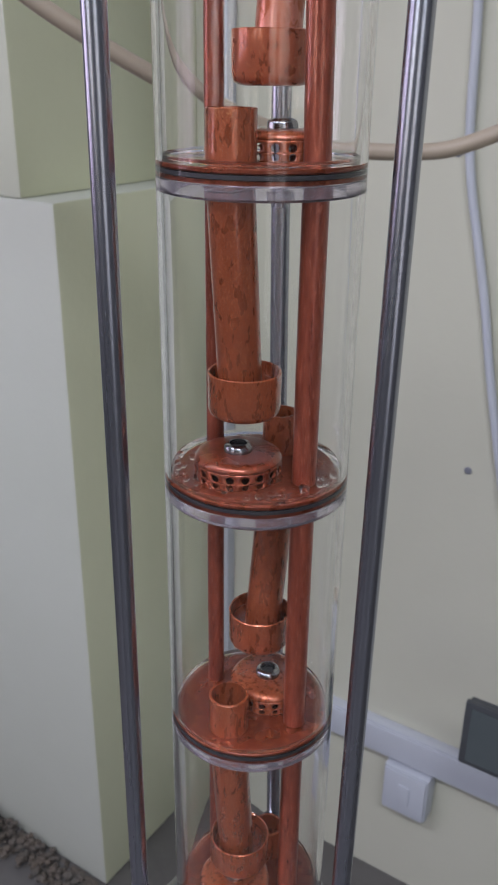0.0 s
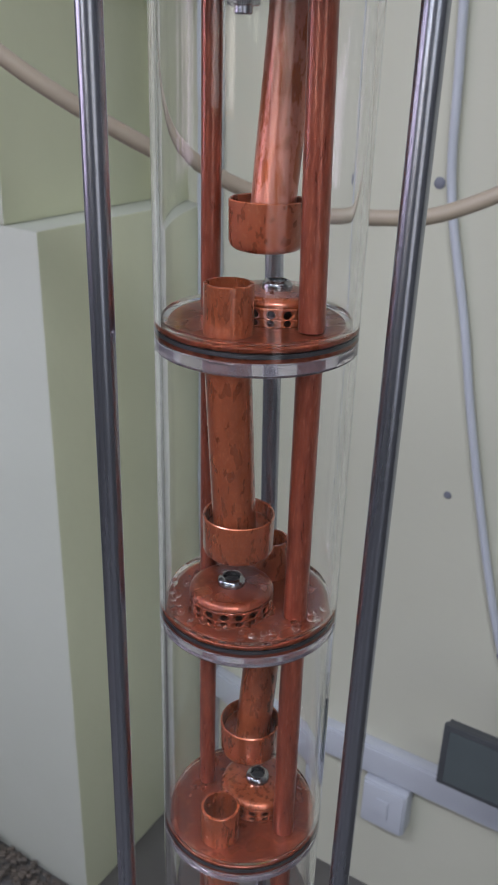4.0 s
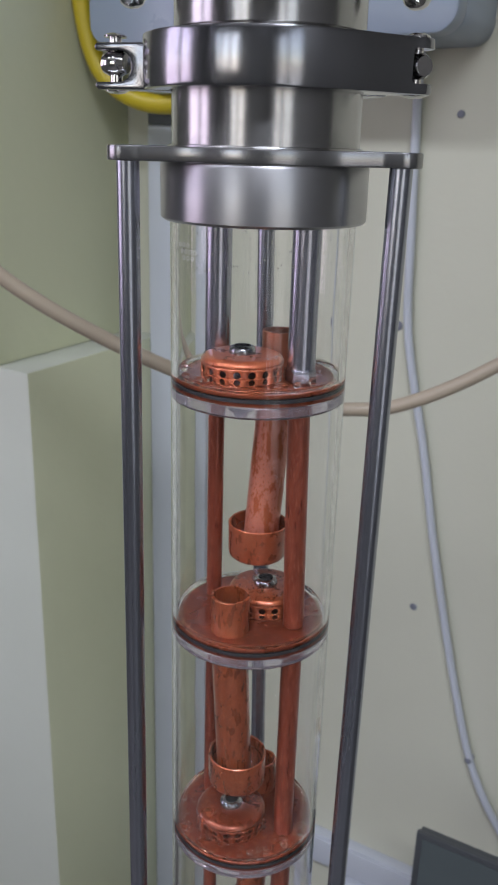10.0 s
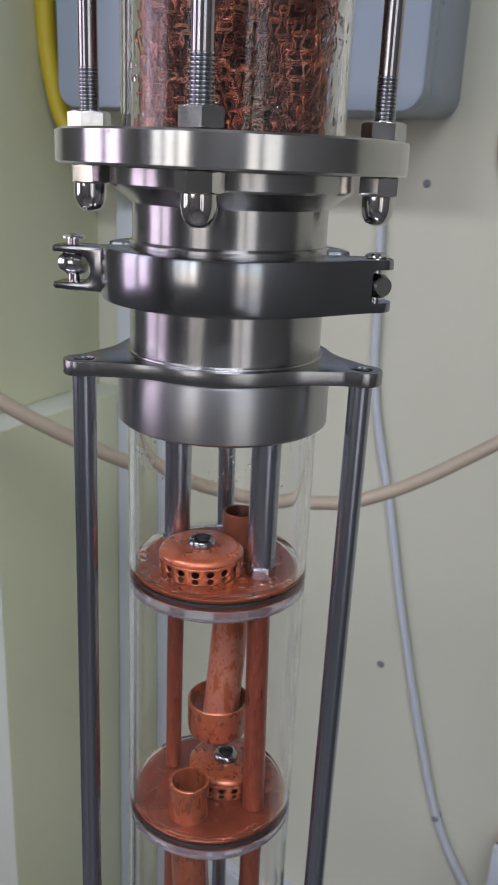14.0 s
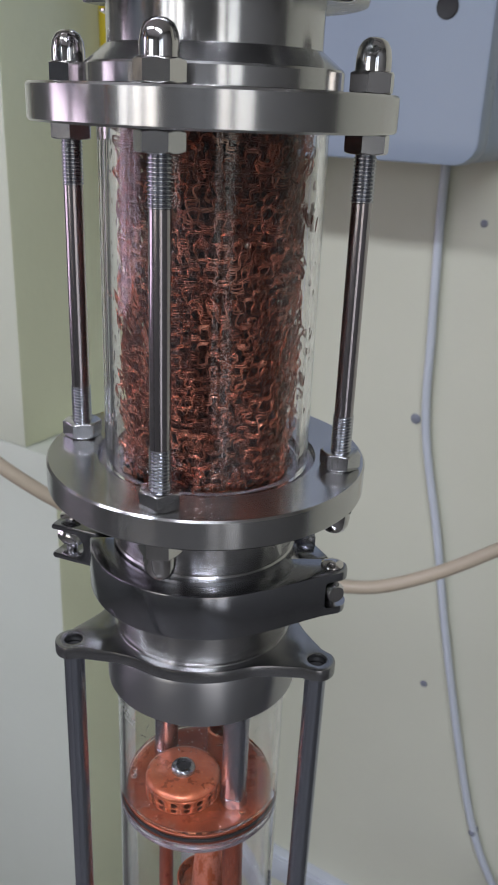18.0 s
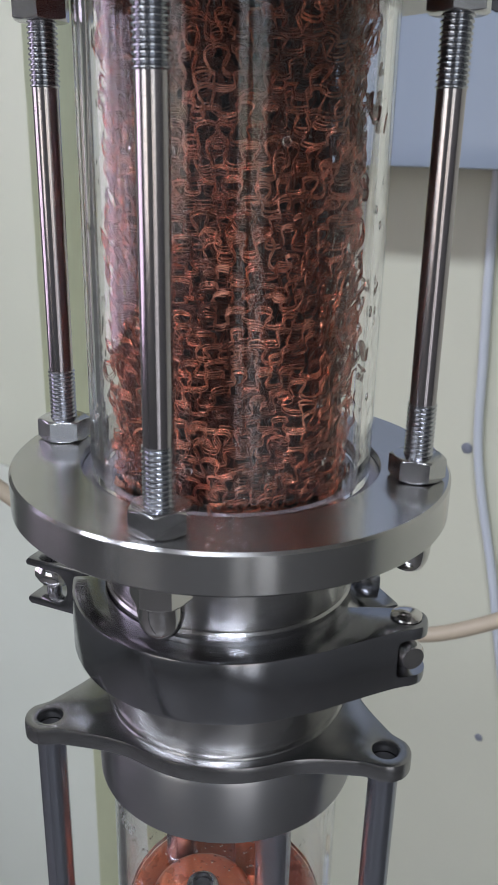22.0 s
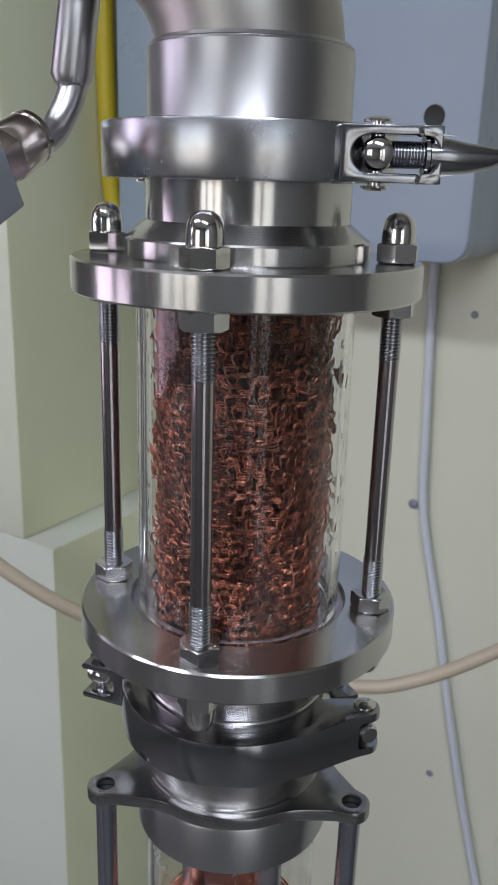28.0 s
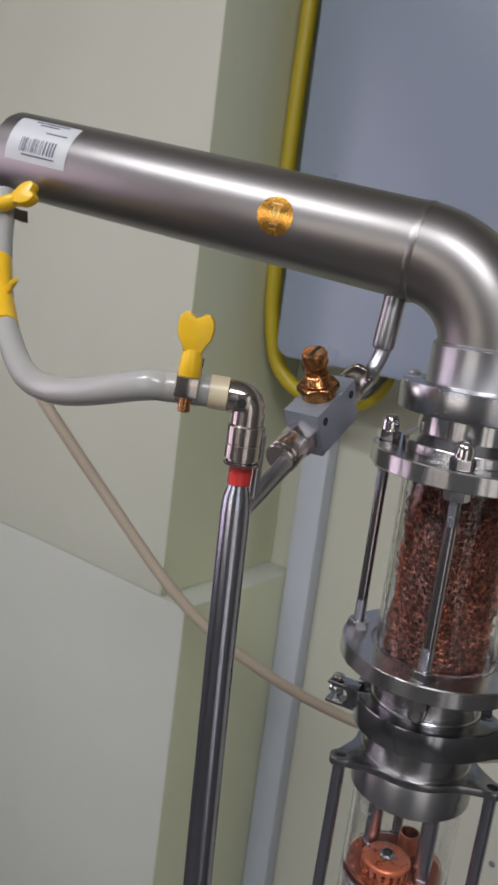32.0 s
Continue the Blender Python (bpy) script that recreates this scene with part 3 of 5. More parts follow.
part("ferrule", lathe([(0.0255, 1.2180), (0.0283, 1.2180), (0.0283, 1.2375), (0.0325, 1.2405), (0.0325, 1.2430), (0.0255, 1.2430), (0.0255, 1.2180)], 96), NECK, column, "shiny steel pipe neck with a clamp rim")
low_holes = [circle(*arm_xy(a), 0.0022, 16) for a in LOW_ARMS]
part("bracket", plate([bracket_outline(0.0318, LOW_ARMS), circle(0, 0, 0.0262, 64)] + low_holes, 0.7610, 0.7655, 0.0006), PLATE, column, "lower three-armed dull steel bracket plate")
part("collar", lathe([(0.0262, 0.7440), (0.0311, 0.7440), (0.0317, 0.7450), (0.0317, 0.7600), (0.0311, 0.7608), (0.0262, 0.7608), (0.0262, 0.7440)], 96), STEEL, column, "lower brushed steel collar")
part("lower_pipe", pipe(0.0272, 0.0255, FLOOR_W + 0.012, 0.7445, 64), STEEL, column, "plain steel pipe below the trays")
part("base_flange", lathe([(0.02, FLOOR_W), (0.085, FLOOR_W), (0.085, FLOOR_W + 0.012), (0.02, FLOOR_W + 0.012), (0.02, FLOOR_W)], 64), STEEL, column)
for a, b in zip(ARMS, LOW_ARMS):
    m = along((*arm_xy(b), 0.7652), (*arm_xy(a), 1.2175))
    # Dark disc covers the rod's bright end, in place of shade in the bore.
    part("rod_bore", rod(0.0028, 1.2178, 1.2186, 20, 0.0001, Matrix.Translation((*arm_xy(a), 0))), HOLE, column, "dark disc for the shade in the bracket arm bore")
    part("support_rod", rod(0.0033, 0, (Vector((*arm_xy(a), 1.2175)) - Vector((*arm_xy(b), 0.7652))).length, 28, m=m), DARK_STEEL, column, "grey steel support rod")

bm = bmesh.new()
for row, (n0, n1) in enumerate(((0, 3), (0, 4), (1, 4))):
    for k in range(n0, n1):
        a = 213 + 4.2 * k + 2.1 * (row % 2)
        lathe([(0.00055, 0), (0.00075, 0), (0.00075, 0.0001), (0.00055, 0.0001), (0.00055, 0)], 6, pose(0, 0, 0, 0, 0, a) @ Matrix.Translation((GLASS_RO, 0, 1.1935 - 0.0019 * row)) @ pose(0, 0, 0, 0, 90, 0), bm)
part("etched_mark", bm, FROSTED, column, "small frosted mark etched in the glass", shadow=False)

rd = random.Random(33)
bm = bmesh.new()
for k in range(150):
    a = rd.uniform(185, 355)
    r = rd.uniform(0.00012, 0.00040)
    z = 1.1995 - 0.0125 * rd.random() ** 1.5 - 0.0025 * abs(math.sin(radians(a * 9)))
    bmesh.ops.create_icosphere(bm, subdivisions=1, radius=r, matrix=pose(0, 0, 0, 0, 0, a) @ Matrix.Translation((GLASS_RI + 0.00002, 0, z)) @ Matrix.Diagonal((0.4, 1, rd.uniform(1.0, 1.5), 1)))
dew = part("condensation", bm, LIQUID_STILL, column, "fine drops of condensation under the collar", shadow=False)
dew["kind"] = "stuff"

# trays: every second one is turned by half a turn
TRAY_Z = (1.1500, 1.0590, 0.9650, 0.8710, 0.7795)
CAP_XY, TUBE_XY, CUP_XY = Vector((-0.0052, -0.0052)), Vector((0.0068, 0.0140)), Vector((0.0025, 0.0070))
ROD_XY = ((0.0150, -0.0103), (-0.0143, 0.0103))


def perforated_skirt(r, z0, z1, n, hole, zc):
    """A cylindrical skirt with n round holes; each hole sits in its own patch."""
    bm = bmesh.new()
    half = math.pi / n
    border = []
    for k in range(16):
        a = 2 * math.pi * k / 16
        c, s = math.cos(a), math.sin(a)
        q = 1 / max(abs(c), abs(s))
        border.append((c * q, s * q, c, s))
    for i in range(n):
        th = 2 * half * i
        out, inn = [], []
        for bx, by, c, s in border:
            z = zc + (by * (z1 - zc) if by > 0 else by * (zc - z0))
            out.append(bm.verts.new((r * math.cos(th + bx * half), r * math.sin(th + bx * half), z)))
            g = hole * c / r
            inn.append(bm.verts.new((r * math.cos(th + g), r * math.sin(th + g), zc + hole * s)))
        for k in range(16):
            bm.faces.new((out[k], out[(k + 1) % 16], inn[(k + 1) % 16], inn[k]))
    bmesh.ops.remove_doubles(bm, verts=bm.verts, dist=1e-5)
    return bm


def button_screw(parent, x, y, z, r=0.0043):
    bm = lathe([(0, -0.0008), (r, -0.0008), (r * 1.02, 0.0006), (r * 0.98, 0.0013), (r * 0.86, 0.0019), (r * 0.68, 0.0022), (r * 0.62, 0.0021), (r * 0.60, 0.0004), (0, 0.0004)], 32, Matrix.Translation((x, y, z)))
    head = part("screw", bm, CAST, parent, "steel button-head socket screw")
    part("socket", lathe([(0, 0.0004), (r * 0.60, 0.0004), (r * 0.60, 0.0007), (0, 0.0007)], 6, Matrix.Translation((x, y, z))), HOLE, head, "dark hexagon disc for the shade in the socket")
    return head


def tray(index, z):
    flip = -1 if index % 2 else 1
    # Only the top tray gets the lighter copper; lower ones carry painted-in shade.
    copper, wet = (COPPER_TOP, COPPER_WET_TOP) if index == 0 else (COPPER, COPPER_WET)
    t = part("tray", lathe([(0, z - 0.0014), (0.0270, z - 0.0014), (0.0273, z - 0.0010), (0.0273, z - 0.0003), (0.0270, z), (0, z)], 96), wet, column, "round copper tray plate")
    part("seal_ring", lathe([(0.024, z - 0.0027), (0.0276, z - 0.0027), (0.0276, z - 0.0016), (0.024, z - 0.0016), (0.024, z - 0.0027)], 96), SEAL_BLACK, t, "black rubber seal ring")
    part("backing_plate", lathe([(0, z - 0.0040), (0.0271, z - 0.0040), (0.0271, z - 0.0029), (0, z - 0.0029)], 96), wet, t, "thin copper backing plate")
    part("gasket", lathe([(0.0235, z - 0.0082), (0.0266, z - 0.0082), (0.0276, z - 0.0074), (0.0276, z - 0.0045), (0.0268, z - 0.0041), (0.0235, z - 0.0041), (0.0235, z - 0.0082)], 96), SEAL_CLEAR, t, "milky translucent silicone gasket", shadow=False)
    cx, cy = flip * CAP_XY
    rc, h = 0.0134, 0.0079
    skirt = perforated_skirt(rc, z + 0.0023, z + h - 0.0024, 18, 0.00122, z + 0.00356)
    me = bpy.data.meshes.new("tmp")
    # These lower holes stand in for the upper row's reflection in the liquid.
    mirror_row = perforated_skirt(rc, z + 0.0001, z + 0.0023, 18, 0.00104, z + 0.00122)
    mirror_row.to_mesh(me)
    mirror_row.free()
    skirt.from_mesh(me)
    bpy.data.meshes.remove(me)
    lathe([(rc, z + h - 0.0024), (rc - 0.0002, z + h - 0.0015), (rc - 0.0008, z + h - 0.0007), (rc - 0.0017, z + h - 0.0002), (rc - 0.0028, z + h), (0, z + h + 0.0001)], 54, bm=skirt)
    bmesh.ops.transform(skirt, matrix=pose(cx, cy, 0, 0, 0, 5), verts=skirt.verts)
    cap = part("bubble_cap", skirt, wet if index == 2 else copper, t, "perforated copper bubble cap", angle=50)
    sol = cap.modifiers.new("thickness", "SOLIDIFY")
    sol.thickness, sol.offset = 0.0007, -1
    button_screw(t, cx, cy, z + h + 0.0004)
    part("cap_stem", rod(0.0022, z - 0.0135, z + h - 0.001, 16, m=Matrix.Translation((cx, cy, 0))), DARK_STEEL, t)
    part("stem_nut", hexagon(0.0070, 0.0028, Matrix.Translation((cx, cy, z - 0.0117))), THREAD, t)
    tx, ty = flip * TUBE_XY
    ux, uy = flip * CUP_XY
    zt = z + (0.0118 if index == 0 else 0.0138)
    wr = 0.0058 if index % 2 == 0 else 0.0066
    top = Vector((tx, ty, zt))
    ux -= 0.0008
    low = Vector((ux + flip * 0.0008, uy + flip * 0.0012, z - 0.0700))
    mid = Vector((tx, ty, z - 0.006))
    ln = (low - mid).length
    bm = pipe(wr, wr - 0.0009, 0, zt - z + 0.006, 32, Matrix.Translation(mid))
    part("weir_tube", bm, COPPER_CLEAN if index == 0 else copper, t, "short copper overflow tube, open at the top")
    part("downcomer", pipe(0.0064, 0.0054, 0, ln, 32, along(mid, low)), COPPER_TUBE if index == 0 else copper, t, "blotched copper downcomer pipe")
    zc = z - (0.0723 if index == 0 else 0.0731)
    part("seal_cup", lathe([(0, zc), (0.0080, zc), (0.0093, zc + 0.0004), (0.0102, zc + 0.0012), (0.0107, zc + 0.0026), (0.0108, zc + 0.0137), (0.0105, zc + 0.0140), (0.0101, zc + 0.0137),
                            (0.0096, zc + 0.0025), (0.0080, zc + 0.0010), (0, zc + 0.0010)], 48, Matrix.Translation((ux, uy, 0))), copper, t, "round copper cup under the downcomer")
    part("cup_liquid", lathe([(0, zc + 0.0095), (0.0094, zc + 0.0095), (0.0096, zc + 0.0100), (0, zc + 0.0100)], 40, Matrix.Translation((ux, uy, 0))), LIQUID, t, "clear liquid", shadow=False)
    film = lathe([(0.0248, z + 0.0003), (0.0267, z + 0.0003), (0.0267, z + 0.0017), (0.0264, z + 0.0011), (0.0258, z + 0.0007), (0.0248, z + 0.0003)], 96)
    part("liquid_film", film, LIQUID_STILL, t, "clear liquid creeping up the glass round the tray", shadow=False)
    return t


for i, z in enumerate(TRAY_Z):
    tray(i, z)
rd = random.Random(4)
for i, count, a0, a1 in ((0, 26, 180, 330), (2, 50, 170, 350)):
    bm = bmesh.new()
    for k in range(count):
        a, rr = rd.uniform(a0, a1), 0.0262 - 0.006 * rd.random() ** 2
        r = rd.uniform(0.0004, 0.0013)
        bmesh.ops.create_icosphere(bm, subdivisions=2, radius=r, matrix=pose(rr * math.cos(radians(a)) * (1 - r / 0.0262), rr * math.sin(radians(a)) * (1 - r / 0.0262), TRAY_Z[i] + r * 0.6 + rd.random() * 0.0012))
    froth = part("froth", bm, LIQUID, [o for o in column.children if o.name.startswith("tray")][i], "clear bubbles boiling along the rim", shadow=False)
    froth["kind"] = "stuff"
for i, (x, y) in enumerate(ROD_XY):
    x0 = x - 0.0016 if i == 0 else x
    at, at0 = Matrix.Translation((x, y, 0)), Matrix.Translation((x0, y, 0))
    part("spacer_sleeve", rod(0.0044, TRAY_Z[0] + 0.0046, COL_TOP + 0.01, 32, m=at0), SLEEVE, column, "steel spacer sleeve")
    part("sleeve_nut", hexagon(0.0082, 0.0044, at0 @ Matrix.Translation((0, 0, TRAY_Z[0] + 0.0002))), SLEEVE, column, "small steel hex nut")
    for k, (a, b) in enumerate(zip(TRAY_Z, TRAY_Z[1:])):
        foot, head = Vector((x, y, b + 0.0002)), Vector((x0 if k == 0 else x, y, a - 0.0042))
        part("spacer_sleeve", rod(0.0036 if i == 0 else 0.0029, 0, (head - foot).length, 28, m=along(foot, head)), COPPER_ROD, column, "streaked copper spacer sleeve")

# ---- lower pipe clamp ----


def superarc(rx, ry, a0, a1, n=40):
    return [(rx * math.cos(radians(a0 + (a1 - a0) * k / n)), ry * math.sin(radians(a0 + (a1 - a0) * k / n))) for k in range(n + 1)]


def clamp_half(z0, z1, rx, ry, ri, a0, a1, parent, mat=CAST):
    out = superarc(rx, ry, a0, a1)
    inn = superarc(ri, ri, a1, a0)
    return part("clamp_half", plate([out + inn], z0, z1, 0.0010), mat, parent, "curved cast steel clamp half")


def fork(parent, x, y, z, turn, length=0.015, width=0.0095, gap=0.0078, t=0.0024, back=0.003):
    """A U-shaped fork, rounded inside, pointing along local x."""
    h = gap / 2 + t
    r = gap / 2
    slot = [(back + r - r * math.sin(radians(a)), r * math.cos(radians(a))) for a in range(0, 181, 15)]
    line = [(0, -h), (length - 0.0008, -h), (length, -h + 0.0008), (length, -h + t - 0.0005), (length - 0.0005, -gap / 2)] + slot[::-1] + [(length - 0.0005, gap / 2), (length, h - t + 0.0005), (length, h - 0.0008), (length - 0.0008, h), (0, h)]
    m = pose(x, y, z, 0, 0, turn) @ Matrix(((1, 0, 0, 0), (0, 0, 1, 0), (0, 1, 0, 0), (0, 0, 0, 1)))
    return part("fork", plate([line], -width / 2, width / 2, 0.0006, m), CAST, parent, "cast steel fork ear")


def pin(parent, x, y, z, h=0.0165, r=0.0019):
    bm = rod(r, -h / 2, h / 2, 16, m=Matrix.Translation((x, y, z)))
    for s in (1, -1):
        lathe([(0, 0), (r * 1.9, 0), (r * 1.85, 0.0005), (r * 1.4, 0.0010), (r * 0.7, 0.0013), (0, 0.0014)], 16, pose(x, y, z + s * (h / 2 - 0.0009), 0 if s > 0 else 180), bm)
    return part("pin", bm, POLISHED, parent, "steel hinge pin")


ZL = 1.2448
clamp = thing("pipe_clamp", "cast steel two-piece pipe clamp joining column and sight glass", "pipe clamp", (AX, 0, 0), "pipe clamps")


def carve(ob, cutter_bm):
    """Cuts a pocket out of a part."""
    me = bpy.data.meshes.new("cutter")
    cutter_bm.to_mesh(me)
    cutter_bm.free()
    cutter = new("cutter", me)
    mod = ob.modifiers.new("pocket", "BOOLEAN")
    mod.object, mod.operation, mod.solver = cutter, "DIFFERENCE", "EXACT"
    bpy.context.view_layer.update()
    done = bpy.data.meshes.new_from_object(ob.evaluated_get(bpy.context.evaluated_depsgraph_get()))
    ob.modifiers.clear()
    ob.data = done
    done.shade_smooth()
    done.set_sharp_from_angle(angle=radians(35))
    bpy.data.objects.remove(cutter)


# the front half runs on straight into the ear that holds the closing nut
front = superarc(0.0374, 0.0380, 190, 296, 30) + smooth_path([(0.0250, -0.0297, 0), (0.0335, -0.0240, 0), (0.0405, -0.0196, 0), (0.0446, -0.0176, 0), (0.0466, -0.0156, 0), (0.0470, -0.0124, 0), (0.0458, -0.0100, 0), (0.0430, -0.0090, 0), (0.0390, -0.0092, 0), (0.0330, -0.0098, 0)], 4)
front = [(p[0], p[1]) for p in front] + superarc(0.0293, 0.0293, 338, 190, 34)
fh = part("clamp_half", plate([front], ZL - 0.0078, ZL + 0.0072, 0.0010), CAST, clamp, "curved cast steel clamp half with a pocketed ear")
carve(fh, block(0.0130, 0.0300, 0.0092, 0.0016, pose(0.0460, -0.0140, ZL - 0.0003, 0, 0, 27), segs=3))
clamp_half(ZL - 0.0074, ZL + 0.0070, 0.0374, 0.0380, 0.0293, 8, 168, clamp)
fork(clamp, -0.0345, 0.0030, ZL - 0.001, 163, 0.0178, 0.0100, 0.0088, 0.0022, 0.0055)
pin(clamp, -0.0470, 0.0068, ZL)
part("hinge_nut", lathe([(0, -0.0040), (0.0028, -0.0038), (0.0038, -0.0015), (0.0038, 0.0015), (0.0028, 0.0038), (0, 0.0040)], 24, pose(-0.0470, 0.0068, ZL, 90, 0, 70)), POLISHED, clamp, "rounded bright nut in the fork")
pin(clamp, 0.0422, -0.0130, ZL)
part("hinge_nut", lathe([(0, -0.0036), (0.0026, -0.0036), (0.0034, -0.0022), (0.0034, 0.0022), (0.0026, 0.0036), (0, 0.0036)], 24, pose(0.0424, -0.0150, ZL - 0.0003, 90, 0, 27)), POLISHED, clamp, "rounded bright nut in the fork")
part("hinge_tongue", block(0.014, 0.008, 0.0068, 0.001, pose(0.0345, 0.0030, ZL, 0, 0, -60)), CAST, clamp)

# ---- packed sight glass ----
sight = thing("packed_sight_glass", "glass sight section packed with copper mesh between bolted steel flanges", "sight glass", (AX + 0.0003, 0, 0), m=Matrix.Diagonal((1.016, 1.016, 1, 1)))
LF0, LF1, UF0, UF1 = 1.2738, 1.2828, 1.3790, 1.3884
FL_R = 0.0490
part("neck", lathe([(0.0255, 1.2437), (0.0325, 1.2437), (0.0325, 1.2465), (0.0290, 1.2490), (0.0290, 1.2530), (0.0286, 1.2536), (0.0281, 1.2538), (0.0281, LF0 - 0.0099), (0.0286, LF0 - 0.0096), (0.0339, LF0 - 0.0054), (0.0343, LF0 - 0.0048), (0.0343, LF0 - 0.0005), (0.0340, LF0), (0.0255, LF0), (0.0255, 1.2437)], 96), NECK, sight, "shiny stepped steel neck under the flange", angle=15)
part("lower_flange", lathe([(0.0255, LF0), (FL_R - 0.0006, LF0), (FL_R, LF0 + 0.0006), (FL_R, LF1 - 0.0006), (FL_R - 0.0006, LF1), (0.0338, LF1), (0.0336, LF1 - 0.0004),
                            (0.0336, LF1 - 0.0045), (0.0255, LF1 - 0.0045), (0.0255, LF0)], 128), TURNED, sight, "thick turned steel flange")
part("upper_flange", lathe([(0.0255, UF1), (FL_R - 0.0006, UF1), (FL_R, UF1 - 0.0006), (FL_R, UF0 + 0.0006), (FL_R - 0.0006, UF0), (0.0338, UF0), (0.0336, UF0 + 0.0004),
                            (0.0336, UF0 + 0.0045), (0.0255, UF0 + 0.0045), (0.0255, UF1)], 128), TURNED, sight, "thick turned steel flange")
part("gasket", lathe([(0.0270, LF1 - 0.0044), (0.0334, LF1 - 0.0044), (0.0334, LF1 - 0.0020), (0.0270, LF1 - 0.0020), (0.0270, LF1 - 0.0044)], 64), SEAL_CLEAR, sight)
part("gasket", lathe([(0.0270, UF0 + 0.0020), (0.0334, UF0 + 0.0020), (0.0334, UF0 + 0.0044), (0.0270, UF0 + 0.0044), (0.0270, UF0 + 0.0020)], 64), SEAL_CLEAR, sight)
part("glass_tube", pipe(0.0313, 0.0288, LF1 - 0.0019, UF0 + 0.0019, 128), GLASS, sight, "thick clear glass tube with drops", shadow=False)
part("mist", lathe([(0.0287, LF1 + 0.0005), (0.0287, UF0 - 0.0005)], 96), MIST, sight, "thin streaky mist on the inside of the glass", shadow=False)
part("upper_neck", lathe([(0.0255, UF1), (0.0340, UF1), (0.0343, UF1 + 0.0005), (0.0343, UF1 + 0.0048), (0.0339, UF1 + 0.0054), (0.0288, UF1 + 0.0096), (0.0283, UF1 + 0.0099),
                          (0.0283, 1.4115), (0.0325, 1.4135), (0.0325, 1.4157), (0.0255, 1.4157), (0.0255, UF1)], 96), TURNED, sight, "turned bright stepped steel neck", angle=15)
STUDS = (172, 260, 352, 82)
for a in STUDS:
    x, y = arm_xy(a, 0.0415)
    at = Matrix.Translation((x, y, 0))
    z0, z1 = LF0 - 0.004, UF1 + 0.004
    st = part("stud", rod(0.0028, LF1 + 0.016, UF0 - 0.017, 24, m=at), STUD, sight, "long steel stud, threaded at both ends")
    part("thread", thread(0.0031, z0, LF1 + 0.017, 0.0010, m=at), THREAD, st)
    part("thread", thread(0.0031, UF0 - 0.018, z1, 0.0010, m=at), THREAD, st)
    tn = 17 * (STUDS.index(a) + 1)
    part("hex_nut", hexagon(0.0106, 0.0052, at @ pose(0, 0, LF1 + 0.0001, 0, 0, tn)), NUT, st, "steel hex nut")
    part("hex_nut", hexagon(0.0106, 0.0052, at @ pose(0, 0, UF0 - 0.0053, 0, 0, tn + 25)), NUT, st, "steel hex nut")
    for z, s in ((UF1 + 0.0001, 0), (LF0 - 0.0001, 180)):
        bm = hexagon(0.0104, 0.0055, at @ pose(0, 0, z, s, 0, tn + 28))
        lathe([(0.0046, 0.0050), (0.0046, 0.0085), (0.0042, 0.0107), (0.0033, 0.0124), (0.0018, 0.0134), (0, 0.0137)], 24, at @ pose(0, 0, z, s), bm)
        part("acorn_nut", bm, POLISHED, st, "domed bright cap nut")


def knit_pack(r0, z0, z1, wales, courses, strands, wire, seed, skew, mat):
    """Knitted copper mesh rolled into a cylinder: interlocking loops of several thin strands, course by course."""
    rng = np.random.default_rng(seed)
    per = 14
    verts, faces = [], []
    n = wales * per
    s = np.arange(n + 1) / per
    base = 0
    pitch = 2 * math.pi / wales
    rise = (z1 - z0) / courses

    def wander(size, step=1.0):
        k = int(wales / step) + 2
        v = rng.normal(0, size, k)
        return np.interp(s / step, np.arange(k), v)

    for c in range(courses):
        zc = z0 + rise * (c + 0.5)
        ph = rng.uniform(-0.2, 0.2)
        jt, jz, jr, ja = wander(0.15, 0.8), wander(0.21, 0.7), wander(0.0006, 0.8), wander(0.17)
        twist = wander(0.9, 0.5)
        for k in range(strands):
            off = k - (strands - 1) / 2
            kt, kz = wander(0.025, 0.45), wander(0.050, 0.4)
            w = 2 * np.pi * s
            th = (s + (0.19 + 0.12 * ja) * np.sin(2 * w + 0.6 * ja) + jt + kt + ph + skew * c + 0.35 * np.sin(9 * zc / 0.01)) * pitch
            spread = wire * 3.3 * off * (0.60 + 0.5 * np.abs(np.sin(w / 2 + twist)))
            zz = zc + rise * ((0.54 + ja) * np.cos(w) + jz + kz) + spread + rng.normal(0, 0.00008)
            fold = 0.0012 * np.sin(7 * th + 90 * zc + seed) + 0.0006 * np.sin(13 * th - 150 * zc)
            rr = r0 + fold + 0.0007 * np.cos(w + 0.7) + jr + off * wire * 1.2 * np.sin(w + twist)
            p = np.stack([rr * np.cos(th), rr * np.sin(th), np.clip(zz, z0 - 0.001, z1 + 0.001)], 1)
            t = np.gradient(p, axis=0)
            t /= np.linalg.norm(t, axis=1)[:, None] + 1e-12
            rad = np.stack([np.cos(th), np.sin(th), np.zeros_like(th)], 1)
            b = np.cross(t, rad)
            b /= np.linalg.norm(b, axis=1)[:, None] + 1e-12
            q = np.cross(b, t)
            ring = [p + wire * (math.cos(a) * q + math.sin(a) * b) for a in (0, 1.571, 3.142, 4.712)]
            verts.append(np.stack(ring, 1).reshape(-1, 3))
            i = np.arange(n)
            for e in range(4):
                f = (e + 1) % 4
                faces.append(np.stack([base + 4 * i + e, base + 4 * (i + 1) + e, base + 4 * (i + 1) + f, base + 4 * i + f], 1))
            base += 4 * (n + 1)
    me = bpy.data.meshes.new("mesh_packing")
    me.from_pydata(np.concatenate(verts).tolist(), [], np.concatenate(faces).tolist())
    me.shade_smooth()
    me.materials.append(mat)
    return me


